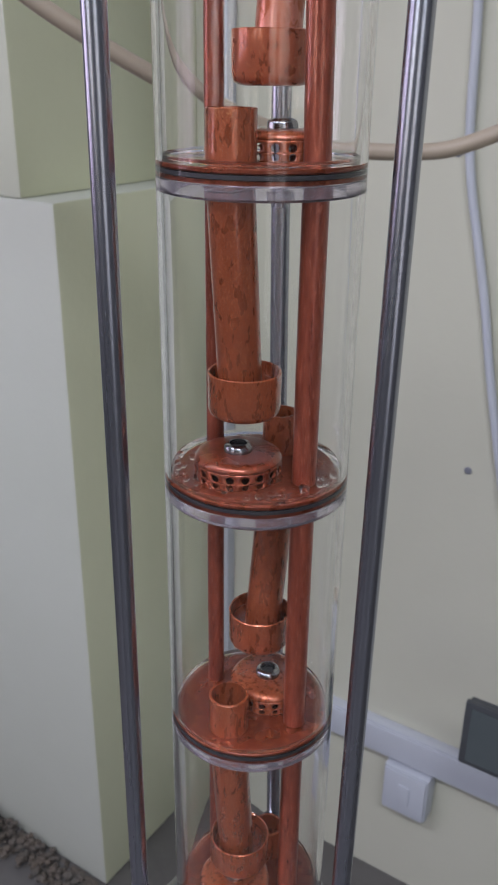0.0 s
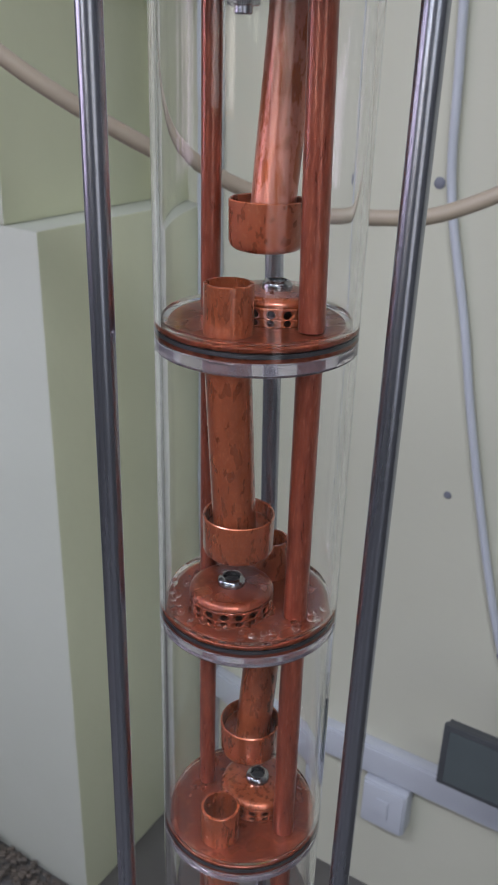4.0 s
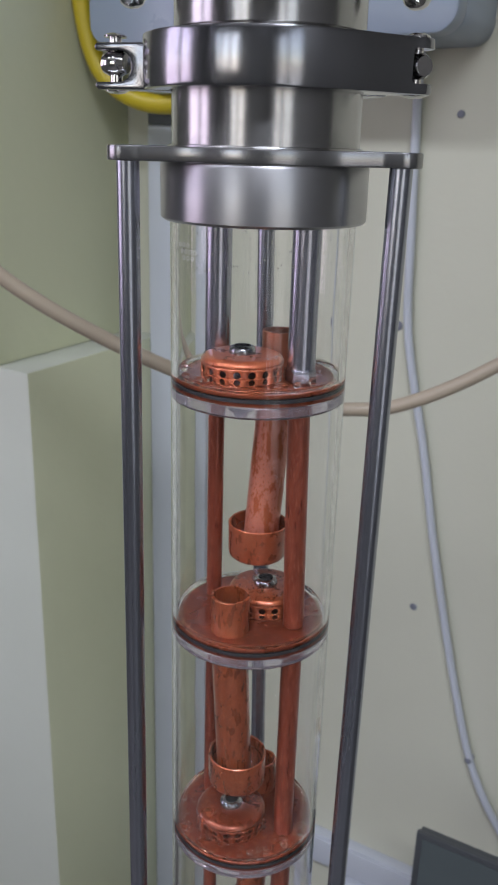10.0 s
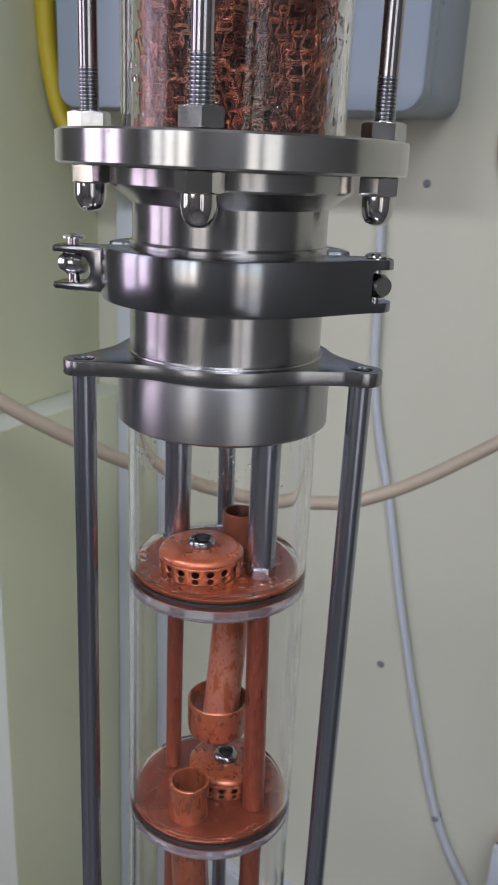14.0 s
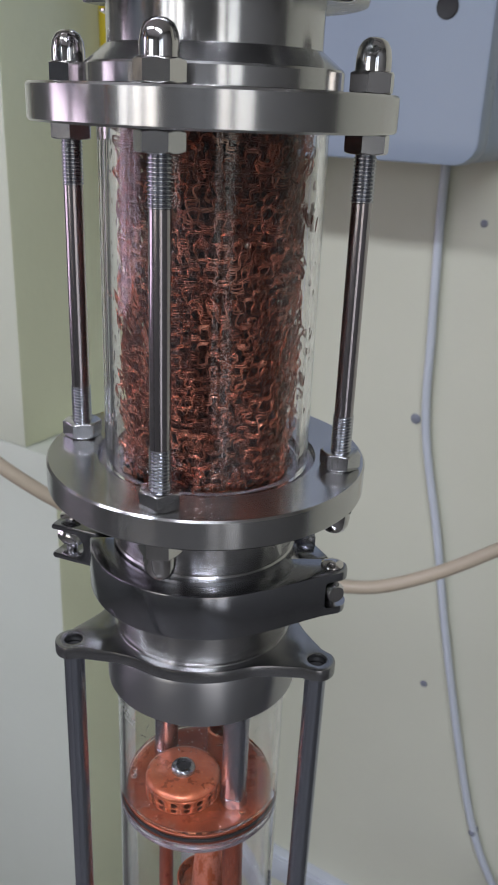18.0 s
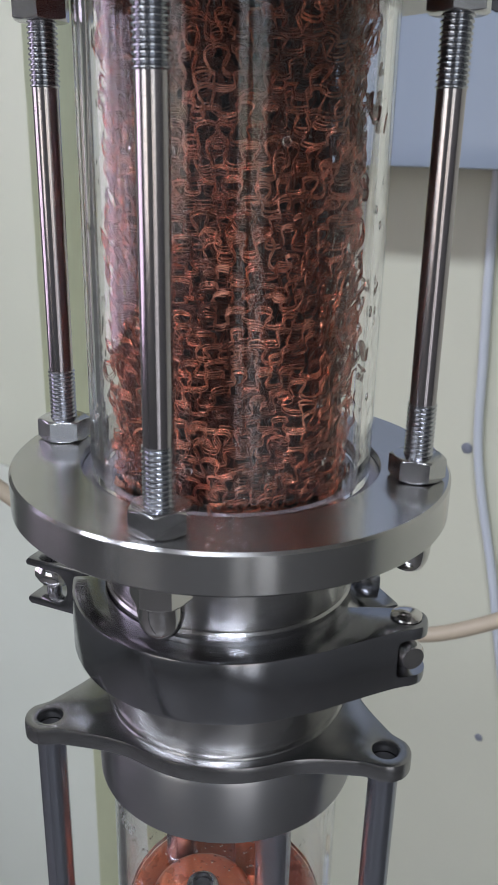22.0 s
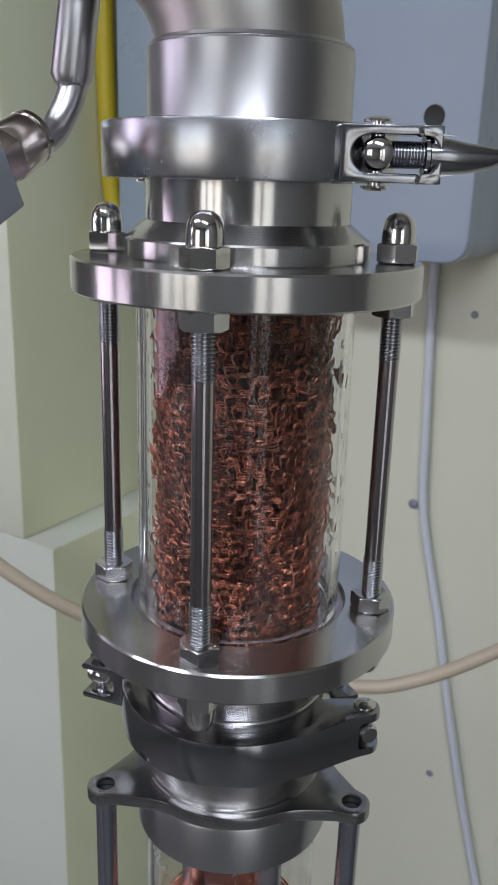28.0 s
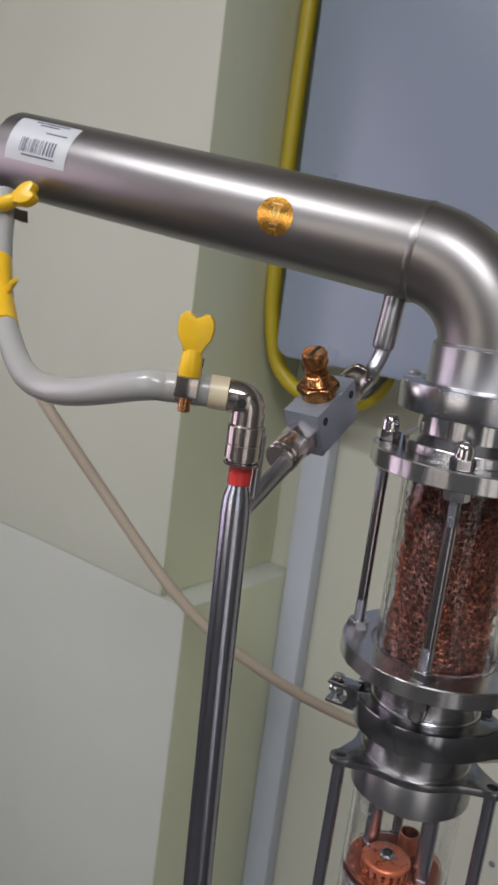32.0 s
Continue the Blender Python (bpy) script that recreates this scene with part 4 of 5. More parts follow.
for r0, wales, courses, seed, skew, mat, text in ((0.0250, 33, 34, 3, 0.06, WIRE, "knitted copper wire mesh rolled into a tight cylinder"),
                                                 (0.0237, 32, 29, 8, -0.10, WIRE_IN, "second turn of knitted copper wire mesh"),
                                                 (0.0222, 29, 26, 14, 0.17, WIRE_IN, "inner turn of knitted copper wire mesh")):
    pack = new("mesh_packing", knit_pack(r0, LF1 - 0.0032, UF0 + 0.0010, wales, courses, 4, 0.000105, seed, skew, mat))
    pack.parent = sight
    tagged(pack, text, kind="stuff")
part("mesh_core", lathe([(0, LF1 - 0.004), (0.0190, LF1 - 0.004), (0.0190, UF0 + 0.004), (0, UF0 + 0.004)], 48), CORE, sight, "dark solid core standing in for shade inside the mesh roll")

rd = random.Random(21)
bm = bmesh.new()
for k in range(190):
    a = rd.choice((rd.uniform(150, 215), rd.uniform(150, 200), rd.uniform(320, 375), rd.uniform(0, 360)))
    z = LF1 + 0.004 + (UF0 - LF1 - 0.008) * rd.random() ** 1.3
    r = rd.uniform(0.00025, 0.0008)
    m = pose(0, 0, 0, 0, 0, a) @ Matrix.Translation((0.02875, 0, z)) @ Matrix.Diagonal((0.45, 1, rd.uniform(1.0, 1.8), 1))
    bmesh.ops.create_icosphere(bm, subdivisions=2, radius=r, matrix=m)
drops = part("water_drops", bm, LIQUID, sight, "water drops on the inside of the glass", shadow=False)
drops["kind"] = "stuff"
bm = bmesh.new()
for k in range(16):
    a, z = rd.uniform(-40, -4), rd.uniform(LF1 + 0.018, UF0 - 0.004)
    p = [Vector((0.0283 * math.cos(radians(a + rd.uniform(-3, 3))), 0.0283 * math.sin(radians(a + rd.uniform(-3, 3))), z + rd.uniform(-0.0025, 0.0025))) for q in range(4)]
    sweep(smooth_path(p, 5), rd.uniform(0.00025, 0.00050), 6, bm)
bits = part("wire_scraps", bm, WIRE_IN, sight, "loose scraps of copper wire stuck to the glass")
bits["kind"] = "stuff"

# ---- upper clamp ----
ZU = 1.4160
uclamp = thing("pipe_clamp", "cast steel pipe clamp closed by a wing screw under the elbow", "pipe clamp", (AX, 0, 0), "pipe clamps")
clamp_half(ZU - 0.0071, ZU + 0.0071, 0.0402, 0.0398, 0.0285, 176, 318, uclamp, CAST_PALE)
clamp_half(ZU - 0.0069, ZU + 0.0069, 0.0402, 0.0398, 0.0285, 330, 524, uclamp, CAST_PALE)
fork(uclamp, 0.0235, -0.0285, ZU, 5, 0.0190, 0.0100, 0.0088, 0.0022, 0.0028)
pin(uclamp, 0.0330, -0.0276, ZU)
part("wing_bolt", thread(0.0033, 0, 0.0125, 0.0008, 24, m=pose(0.0325, -0.0276, ZU, 0, 90, 6)), THREAD, uclamp, "threaded swing bolt")
part("bolt_eye", lathe([(0, -0.0056), (0.0021, -0.0056), (0.0034, -0.0047), (0.0040, -0.0026), (0.0040, 0.0050), (0, 0.0050)], 28, pose(0.0330, -0.0290, ZU, -90, 0, 0)), POLISHED, uclamp, "round bolt eye with a flat face")
fork(uclamp, 0.0482, -0.0258, ZU, 186, 0.0062, 0.0078, 0.0100, 0.0018, 0.0010)
bm = sweep([(0.0442, -0.0263, ZU), (0.0452, -0.0262, ZU), (0.0455, -0.0262, ZU), (0.0490, -0.0258, ZU), (0.0545, -0.0252, ZU - 0.0004), (0.0600, -0.0246, ZU - 0.0002), (0.0650, -0.0240, ZU + 0.0004), (0.0672, -0.0238, ZU + 0.0006)], [0.0046, 0.0046, 0.0040, 0.0042, 0.0037, 0.0028, 0.0015, 0.0004], 24)
part("wing_nut", bm, CAST, uclamp, "dark steel wing nut tapering to a point")
pin(uclamp, -0.0330, 0.0230, ZU)

# ---- elbow and condenser ----
COND_DIR = Vector((-0.957, 0.264, 0.119)).normalized()
cond = thing("reflux_condenser", "brushed steel condenser pipe on a welded elbow, with stickers", "condenser", (AX, 0, 0))
part("ferrule", lathe([(0.0250, 1.4159), (0.0325, 1.4159), (0.0325, 1.4185), (0.0283, 1.4225), (0.0278, 1.4235), (0.0278, 1.4415), (0.0272, 1.4422), (0.0250, 1.4422), (0.0250, 1.4159)], 96), STEEL, cond, "brushed steel ferrule socket")
part("weld_bead", lathe([(0.0250, 1.4418), (0.0270, 1.4416), (0.0274, 1.4424), (0.0266, 1.4433), (0.0250, 1.4433), (0.0250, 1.4418)], 72), STEEL, cond)
PR = 0.0250
bend_r = 0.0470
c0 = Vector((0, 0, 1.4378))
hdir = Vector((COND_DIR.x, COND_DIR.y, 0)).normalized()
end_angle = math.pi / 2 - math.asin(COND_DIR.z)
centre = c0 + hdir * bend_r
arc = [centre + bend_r * (-math.cos(a) * hdir + math.sin(a) * Vector((0, 0, 1))) for a in [end_angle * k / 24 for k in range(25)]]
elbow_end = arc[-1]
COND_AXIS = (math.sin(end_angle) * hdir + math.cos(end_angle) * Vector((0, 0, 1))).normalized()
part("elbow", sweep(arc, PR, 64), PIPE_STEEL, cond, "bent steel elbow")
COND_LEN = 0.2650
pipe_end = elbow_end + COND_AXIS * COND_LEN
PM = along(elbow_end, pipe_end)
part("weld_bead", lathe([(PR - 0.001, -0.0022), (PR + 0.0003, -0.0018), (PR + 0.0007, -0.0004), (PR + 0.0005, 0.0010), (PR + 0.0001, 0.0020), (PR - 0.001, 0.0022), (PR - 0.001, -0.0022)], 90), PIPE_STEEL, cond, "uneven weld seam")
rw = random.Random(2)
for v in cond.children[-1].data.vertices:
    k = 1 + rw.uniform(-0.006, 0.006)
    v.co = PM @ Vector((v.co.x * k, v.co.y * k, v.co.z * rw.uniform(0.75, 1.2)))
part("condenser_pipe", lathe([(0, 0), (PR, 0), (PR, COND_LEN - 0.004), (PR - 0.0012, COND_LEN - 0.0012), (PR - 0.004, COND_LEN), (0, COND_LEN)], 96, PM), PIPE_STEEL, cond, "thick brushed steel pipe")
part("end_tube", rod(0.0042, COND_LEN - 0.002, COND_LEN + 0.05, 24, m=PM), STEEL, cond, "thin steel tube at the pipe's end")


def pipe_angle(v):
    """The angle round the pipe, in the pipe's frame, that faces the direction v."""
    w = PM.to_3x3().inverted() @ Vector(v)
    return math.degrees(math.atan2(w.y, w.x))


FRONT = pipe_angle((0.15, -1.0, 0.10))
UPW = pipe_angle((0, 0, 1))
SIGN = 1 if ((UPW - FRONT + 180) % 360 - 180) > 0 else -1


def on_pipe(s0, s1, a0, a1, r, seg=16):
    """A thin curved patch on the pipe, from s0 to s1 along it and from a0 to a1 degrees up from the front."""
    lo, hi = sorted((FRONT + SIGN * a0, FRONT + SIGN * a1))
    return lathe([(PR + 0.00002, s0), (r, s0), (r, s1), (PR + 0.00002, s1), (PR + 0.00002, s0)], seg, PM, None, hi - lo, lo)


# round gold seal and white barcode label
bm = bmesh.new()
SEAL_S, SEAL_A, SEAL_R = 0.0725, -9.0, 0.0101
for rr in (SEAL_R,):
    ring0, ring1 = [], []
    hub = None
    for q, lst in ((0.0, None), (0.5, []), (1.0, [])):
        if lst is None:
            a = radians(FRONT + SIGN * SEAL_A)
            hub = bm.verts.new((math.cos(a) * (PR + 0.00015), math.sin(a) * (PR + 0.00015), SEAL_S))
            continue
        for k in range(40):
            a = radians(FRONT + SIGN * (SEAL_A + math.degrees(q * rr * math.sin(2 * math.pi * k / 40) / PR)))
            lst.append(bm.verts.new((math.cos(a) * (PR + 0.00015), math.sin(a) * (PR + 0.00015), SEAL_S + q * rr * math.cos(2 * math.pi * k / 40))))
        if q == 0.5:
            ring0 = lst
        else:
            ring1 = lst
    for k in range(40):
        j = (k + 1) % 40
        bm.faces.new((hub, ring0[k], ring0[j]))
        bm.faces.new((ring0[k], ring1[k], ring1[j], ring0[j]))
bmesh.ops.transform(bm, matrix=PM, verts=bm.verts)
seal = part("gold_seal", bm, GOLD, cond, "round gold foil sticker")
deg = math.degrees(1 / PR)
for s, a, ds, da in ((-0.0016, 0.0018, 0.0010, 0.0050), (0.0012, 0.0018, 0.0010, 0.0050), (0.0, -0.0040, 0.0046, 0.0010), (0.0, 0.0062, 0.0060, 0.0008), (0.0, -0.0068, 0.0040, 0.0008)):
    part("seal_mark", on_pipe(SEAL_S + s - ds / 2, SEAL_S + s + ds / 2, SEAL_A + (a - da / 2) * deg, SEAL_A + (a + da / 2) * deg, PR + 0.0003, 6), GOLD_PALE, seal)
LAB0, LAB1 = COND_LEN - 0.0570, COND_LEN - 0.0130
label_ob = part("paper_label", on_pipe(LAB0, LAB1, -17, 48, PR + 0.00015, 20), PAPER, cond, "white paper label with a barcode")
rb = random.Random(5)
s = LAB0 + 0.009
while s < LAB1 - 0.010:
    w = rb.choice((0.0005, 0.0008, 0.0012))
    part("barcode_bar", on_pipe(s, s + w, -4, 15, PR + 0.0003, 6), INK, label_ob)
    s += w + rb.choice((0.0006, 0.0009, 0.0013))
for a, d0, d1 in ((43, 0.008, 0.012), (38, 0.014, 0.016), (26, 0.005, 0.024), (-9, 0.008, 0.012)):
    part("text_bar", on_pipe(LAB0 + d0, LAB1 - d1, a, a + 2.2, PR + 0.0003, 6), INK, label_ob)

# the take-off side hangs a little turned and forward against the column's axis
SIDE = Matrix(((1.02053, -0.0378, 0.01319, -0.01587), (0.03768, 1.02057, 0.00956, -0.0209), (-0.01353, -0.00907, 1.02118, -0.02752), (0, 0, 0, 1)))

# ---- thermometer probe ----
probe = thing("thermometer_probe", "thin steel thermometer probe with grey sleeve in the elbow", "probe", (AX, 0, 0), m=SIDE)
pr0, pr1 = Vector((-0.004, 0.003, 1.4755)), Vector((0.052, -0.005, 1.4855))
PB = along(pr0, pr1)
part("probe_socket", rod(0.0036, 0.0, 0.026, 24, m=PB), STEEL, probe, "welded steel socket")
part("sleeve", lathe([(0, 0.022), (0.0048, 0.022), (0.0050, 0.023), (0.0050, 0.0365), (0.0046, 0.0370), (0.0046, 0.0380), (0.0050, 0.0385), (0.0050, 0.044), (0, 0.044)], 28, PB), ALU, probe, "grey sleeve")
part("silicone_end", rod(0.0050, 0.0435, 0.085, 24, m=PB), SEAL_CLEAR, probe, "milky silicone tube end")

# ---- take-off: stub, needle valve, tube ----
stub = thing("takeoff_stub", "bent thin steel stub tube welded under the condenser", "pipe", (AX, 0, 0), m=SIDE)
part("stub_socket", lathe([(0, 0), (0.0042, 0), (0.0057, 0.0022), (0.0057, 0.029), (0, 0.029)], 32, along((-0.0532, 0.0181, 1.4300), (-0.0508, 0.0240, 1.4590))), STEEL, stub, "wider steel socket")
VA, VB = Vector((-0.0580, 0.0125, 1.4165)), Vector((-0.0905, -0.0590, 1.3765))
part("stub_tube", sweep(smooth_path([(-0.0522, 0.0200, 1.4400), (-0.0530, 0.0190, 1.4290), (-0.0560, 0.0160, 1.4205), VA, VA.lerp(VB, 0.12)], 8), 0.0040, 20), STEEL, stub, "bent thin steel tube")

valve = thing("needle_valve", "grey aluminium needle valve block with brass knob and nickel fittings", "valve", (AX, 0, 0), m=SIDE)
VD = (VB - VA).normalized()
VL = (VB - VA).length
vx = VD
vz = Vector((-0.02, 0.0, 1.0))
vz = (vz - vx * vz.dot(vx)).normalized()
vy = vz.cross(vx)
VC = VA + VD * (VL * 0.48) + Vector((-0.0030, 0, 0.0022))
VM = Matrix.Translation(VC) @ Matrix((vx, vy, vz)).transposed().to_4x4()
bm = block(0.0355, 0.0180, 0.0216, 0.0006, VM)
body = part("valve_body", bm, ALU, valve, "grey anodised aluminium block")
for sx in (-0.0125, 0.0125):
    for sd in (1, -1):
        part("screw_hole", lathe([(0, 0.0001), (0.0017, 0.0001), (0.0017, 0.0004), (0.0019, 0.0004), (0.0019, 0.0), (0, 0.0)], 20, VM @ Matrix.Translation((sx, sd * 0.0090, 0.0052)) @ pose(0, 0, 0, -90 * sd)), HOLE, body)
KM = VM @ Matrix.Translation((0.001, 0, 0.0107)) @ Matrix.Diagonal((1.17, 1.17, 1.08, 1))
part("brass_collar", lathe([(0, 0), (0.0069, 0), (0.0070, 0.0003), (0.0070, 0.0026), (0, 0.0026)], 32, KM), BRASS, valve, "round brass collar")
part("brass_nut", hexagon(0.0146, 0.0040, KM @ Matrix.Translation((0, 0, 0.0024))), BRASS, valve, "brass lock nut")
part("brass_thread", thread(0.0052, 0.0058, 0.0110, 0.0010, 28, KM), BRASS, valve)
prof = [(0, 0.0110), (0.0042, 0.0110), (0.0044, 0.0118), (0.0044, 0.0132), (0.0036, 0.0136), (0.0036, 0.0144), (0.0045, 0.0150), (0.0048, 0.0154), (0.0048, 0.0205), (0.0044, 0.0212), (0, 0.0212)]
part("brass_knob", lathe(prof, 36, KM), BRASS, valve, "knurled brass adjusting knob")
knob = [c for c in valve.children if c.name.startswith("brass_knob")][0]
for k in range(22):
    for lean in (28, -28):
        a = 2 * math.pi * (k + 0.25 * (lean > 0)) / 22
        at = KM @ Matrix.Rotation(a, 4, "Z") @ Matrix.Translation((0.0047, 0, 0.0180)) @ Matrix.Rotation(radians(lean), 4, "X")
        part("knurl_ridge", block(0.0005, 0.00045, 0.0050, 0.0001, at, segs=1), BRASS, knob)
part("knob_slot", block(0.0082, 0.0011, 0.0003, 0, KM @ Matrix.Translation((0, 0, 0.0213))), HOLE, valve)
for s0, s1 in ((-1, 1), (1, -1)):
    FM = VM @ Matrix.Translation((s0 * 0.0165, 0, -0.001)) @ pose(0, 0, 0, 0, 90 * s0, 0) @ Matrix.Diagonal((1.20, 1.20, 1.36, 1))
    fit_nut = part("push_fitting", hexagon(0.0118, 0.0075, FM), NICKEL, valve, "nickel hex push fitting")
    part("fitting_body", lathe([(0, 0.0070), (0.0061, 0.0070), (0.0063, 0.0074), (0.0063, 0.0138), (0.0060, 0.0141), (0.0057, 0.0143), (0.0057, 0.0147), (0.0062, 0.0149), (0.0062, 0.0160), (0.0058, 0.0164), (0, 0.0164)], 32, FM), NICKEL, fit_nut)

takeoff = thing("takeoff_tube", "tall thin steel take-off tube with red band and side branch", "pipe", (AX, 0, 0), m=SIDE)
TX, TY = -0.1032, -0.0848
tube_line = smooth_path([(TX + 0.0180, TY - 0.0300, FLOOR_W), (TX + 0.0180, TY - 0.0300, 0.90), (TX + 0.0150, TY - 0.0245, 1.08), (TX + 0.0078, TY - 0.0115, 1.21), (TX + 0.0030, TY - 0.0045, 1.30)], 6)
part("tube", sweep(tube_line + [Vector((TX + 0.0003, TY - 0.0005, 1.3640)), Vector((TX, TY, 1.3700)), Vector((TX, TY, 1.3745)), Vector((TX, TY, 1.3752)), Vector((TX, TY, 1.3900))],
                   [0.0062] * len(tube_line) + [0.0062, 0.0057, 0.0045, 0.0044, 0.0044], 32), SLEEVE, takeoff, "long upright steel tube with a necked top")
part("red_band", pipe(0.0047, 0.0042, 1.3755, 1.3835, 28, Matrix.Translation((TX, TY, 0))), RED, takeoff, "red band under the fitting")
part("branch", sweep([VB - VD * 0.012, VB, Vector((TX, TY + 0.0005, 1.3610))], 0.0040, 24), STEEL, takeoff, "thin side branch tube")
part("vent_tube", rod(0.0021, 1.3660, 1.3955, 18, m=Matrix.Translation((TX + 0.0055, TY + 0.0085, 0))), STEEL, takeoff, "short thin vent tube")

elbow = thing("elbow_fitting", "shiny nickel elbow push fitting on the take-off tube", "fitting", (AX, 0, 0), m=SIDE)
EM = Matrix.Translation((TX, TY, 0))
part("socket", lathe([(0, 1.3838), (0.0074, 1.3838), (0.0078, 1.3844), (0.0078, 1.3850), (0.0066, 1.3855), (0.0066, 1.3862), (0.0076, 1.3866), (0.0076, 1.3920), (0.0073, 1.3923), (0.0073, 1.3927), (0.0076, 1.3930), (0.0076, 1.3995), (0.0070, 1.4003), (0, 1.4003)], 36, EM), NICKEL, elbow)
HD = Vector((-0.96, -0.12, 0.03)).normalized()
corner = Vector((TX, TY, 1.4105))
knee = [corner + Vector((0, 0, -0.0115)), corner + Vector((0, 0, -0.0050))]
knee += [corner + Vector((0, 0, -0.0050)) + 0.0050 * ((1 - math.cos(a)) * HD + math.sin(a) * Vector((0, 0, 1))) for a in (0.26, 0.52, 0.79, 1.05, 1.31, 1.57)]
bm = sweep(knee + [corner + HD * 0.0085, corner + HD * 0.0091], [0.0066] * 9 + [0.0060], 32)
part("bend", bm, NICKEL, elbow, "tight right-angled corner")
part("boss", block(0.0070, 0.0034, 0.0070, 0.0014, Matrix.Translation(corner + Vector((-0.0024, -0.0054, -0.0010)))), NICKEL, elbow, "flat square boss with a mounting hole")
part("boss_hole", rod(0.0018, 0, 0.0003, 20, 0.0001, Matrix.Translation(corner + Vector((-0.0024, -0.0071, -0.0010))) @ pose(0, 0, 0, 90)), HOLE, elbow)
hose_root = Vector((TX, TY, 1.4108)) + HD * 0.009
part("barb_collar", pipe(0.0068, 0.003, 0, 0.0075, 28, along(hose_root, hose_root + HD)), HOSE_CREAM, elbow, "cream collar round the barb")

hose = thing("water_hose", "grey translucent hose sagging between elbow fitting and condenser", "hose", (AX, 0, 0), m=SIDE)
h0 = hose_root + HD * 0.004
hpts = [h0, h0 + HD * 0.02 + Vector((0, 0, -0.001)), (-0.1452, -0.0900, 1.4100), (-0.1750, -0.0760, 1.4010), (-0.1960, -0.0600, 1.3970), (-0.2170, -0.0370, 1.3985), (-0.2400, -0.0050, 1.4110), (-0.2600, 0.0280, 1.4280), (-0.2760, 0.0580, 1.4520), (-0.2860, 0.0800, 1.4840)]
part("hose_wall", sweep(smooth_path(hpts, 10), 0.0062, 24), HOSE_CLEAR, hose, "grey translucent hose wall")


def wing_clamp(parent_label, at, axis, wing_dir):
    """A worm hose clip with a moulded thumb wing."""
    c = thing("hose_clip", parent_label, "hose clip", (0, 0, 0), "hose clips", m=SIDE)
    a = Vector(axis).normalized()
    w = Vector(wing_dir)
    w = (w - a * w.dot(a)).normalized()
    m = Matrix.Translation(at) @ Matrix((w, a.cross(w), a)).transposed().to_4x4()
    part("band", pipe(0.0071, 0.0064, -0.0042, 0.0042, 32, m), NICKEL, c, "nickel steel band")
    part("screw_housing", block(0.0085, 0.0120, 0.0090, 0.0012, m @ Matrix.Translation((0.0015, -0.0075, 0))), NICKEL, c, "steel screw housing")
    tail = plate([[(0, 0), (0.0035, 0.0012), (0.0085, 0.0016), (0.0120, 0.0008), (0.0120, 0.0014), (0.0085, 0.0022), (0.0035, 0.0018), (0, 0.0006)]], -0.0040, 0.0040, 0, m @ Matrix.Translation((0.0064, -0.0020, 0)) @ pose(0, 0, 0, 0, 0, 62))
    part("band_tail", tail, NICKEL, c, "loose toothed end of the band")
    sm = m @ Matrix.Translation((0, -0.0080, 0)) @ pose(0, 0, 0, 0, 90, 0)
    part("screw", rod(0.0024, -0.0085, 0.006, 16, m=sm), BRASS, c)
    k = part("wing_key", lathe([(0, 0.0055), (0.0042, 0.0055), (0.0046, 0.0062), (0.0042, 0.0130), (0.0036, 0.0160), (0, 0.0160)], 24, sm), YELLOW, c, "yellow plastic thumb key")
    outline = [(0.0036, 0.0150), (0.0050, 0.0180), (0.0066, 0.0205), (0.0072, 0.0245), (0.0066, 0.0280), (0.0048, 0.0300), (0.0028, 0.0300), (0.0014, 0.0288), (0.0, 0.0280)]
    outline = outline + [(-x, y) for x, y in reversed(outline[:-1])]
    part("wing", plate([outline], -0.0034, 0.0034, 0.0022, sm @ pose(0, 0, 0, 90, 0, 0)), YELLOW, k)
    return c


wing_clamp("nickel hose clip with a yellow thumb key at the fitting", Vector((AX, 0, 0)) + h0 + HD * 0.012, HD, (-0.05, 0.0, 1.0))
wing_clamp("nickel hose clip with a yellow thumb key under the condenser", (-0.2825, 0.0725, 1.4710), (-0.35, 0.6, 1), (0.9, -0.3, 0.1))
wing2 = thing("hose_sleeve", "yellow plastic key wrapped along the hose bend", "hose clip", (0, 0, 0), "hose clips", m=SIDE)
part("sleeve", sweep(smooth_path([(-0.2440, 0.0015, 1.4140), (-0.2600, 0.0280, 1.4280), (-0.2720, 0.0500, 1.4450)], 8), 0.0071, 24), YELLOW, wing2)
part("wing", block(0.0030, 0.0080, 0.0130, 0.0014, pose(-0.2530, 0.0230, 1.4320, 20, 30, 10)), YELLOW, wing2)

# ---- behind the still ----


def on_wall(u, d, z):
    return ROOM @ Vector((u, -d, z))


hose_b = thing("beige_hose", "thin beige silicone hose sagging across behind the column", "hose")
part("hose_wall", sweep(smooth_path([(-0.61, 0.295, 1.690), (-0.450, 0.275, 1.455), (-0.3419, 0.2695, 1.3238), (-0.2756, 0.275, 1.243), (-0.2135, 0.2805, 1.171), (-0.1606, 0.2882, 1.1242), (-0.0974, 0.3025, 1.0851), (-0.036, 0.319, 1.0563),
                                  (0.0253, 0.330, 1.039), (0.0712, 0.330, 1.0363), (0.1089, 0.330, 1.0417), (0.1676, 0.330, 1.0695), (0.265, 0.332, 1.134), (0.416, 0.342, 1.262), (0.55, 0.360, 1.380)], 12), 0.0053, 16), HOSE_BEIGE, hose_b)

cabinet = thing("electrical_box", "large blue-grey enamelled metal box with rounded corners on the wall", "electrical box")
bx0, bx1, bz0, bz1, bd = -0.150, 0.2800, 1.3450, 1.9500, 0.135


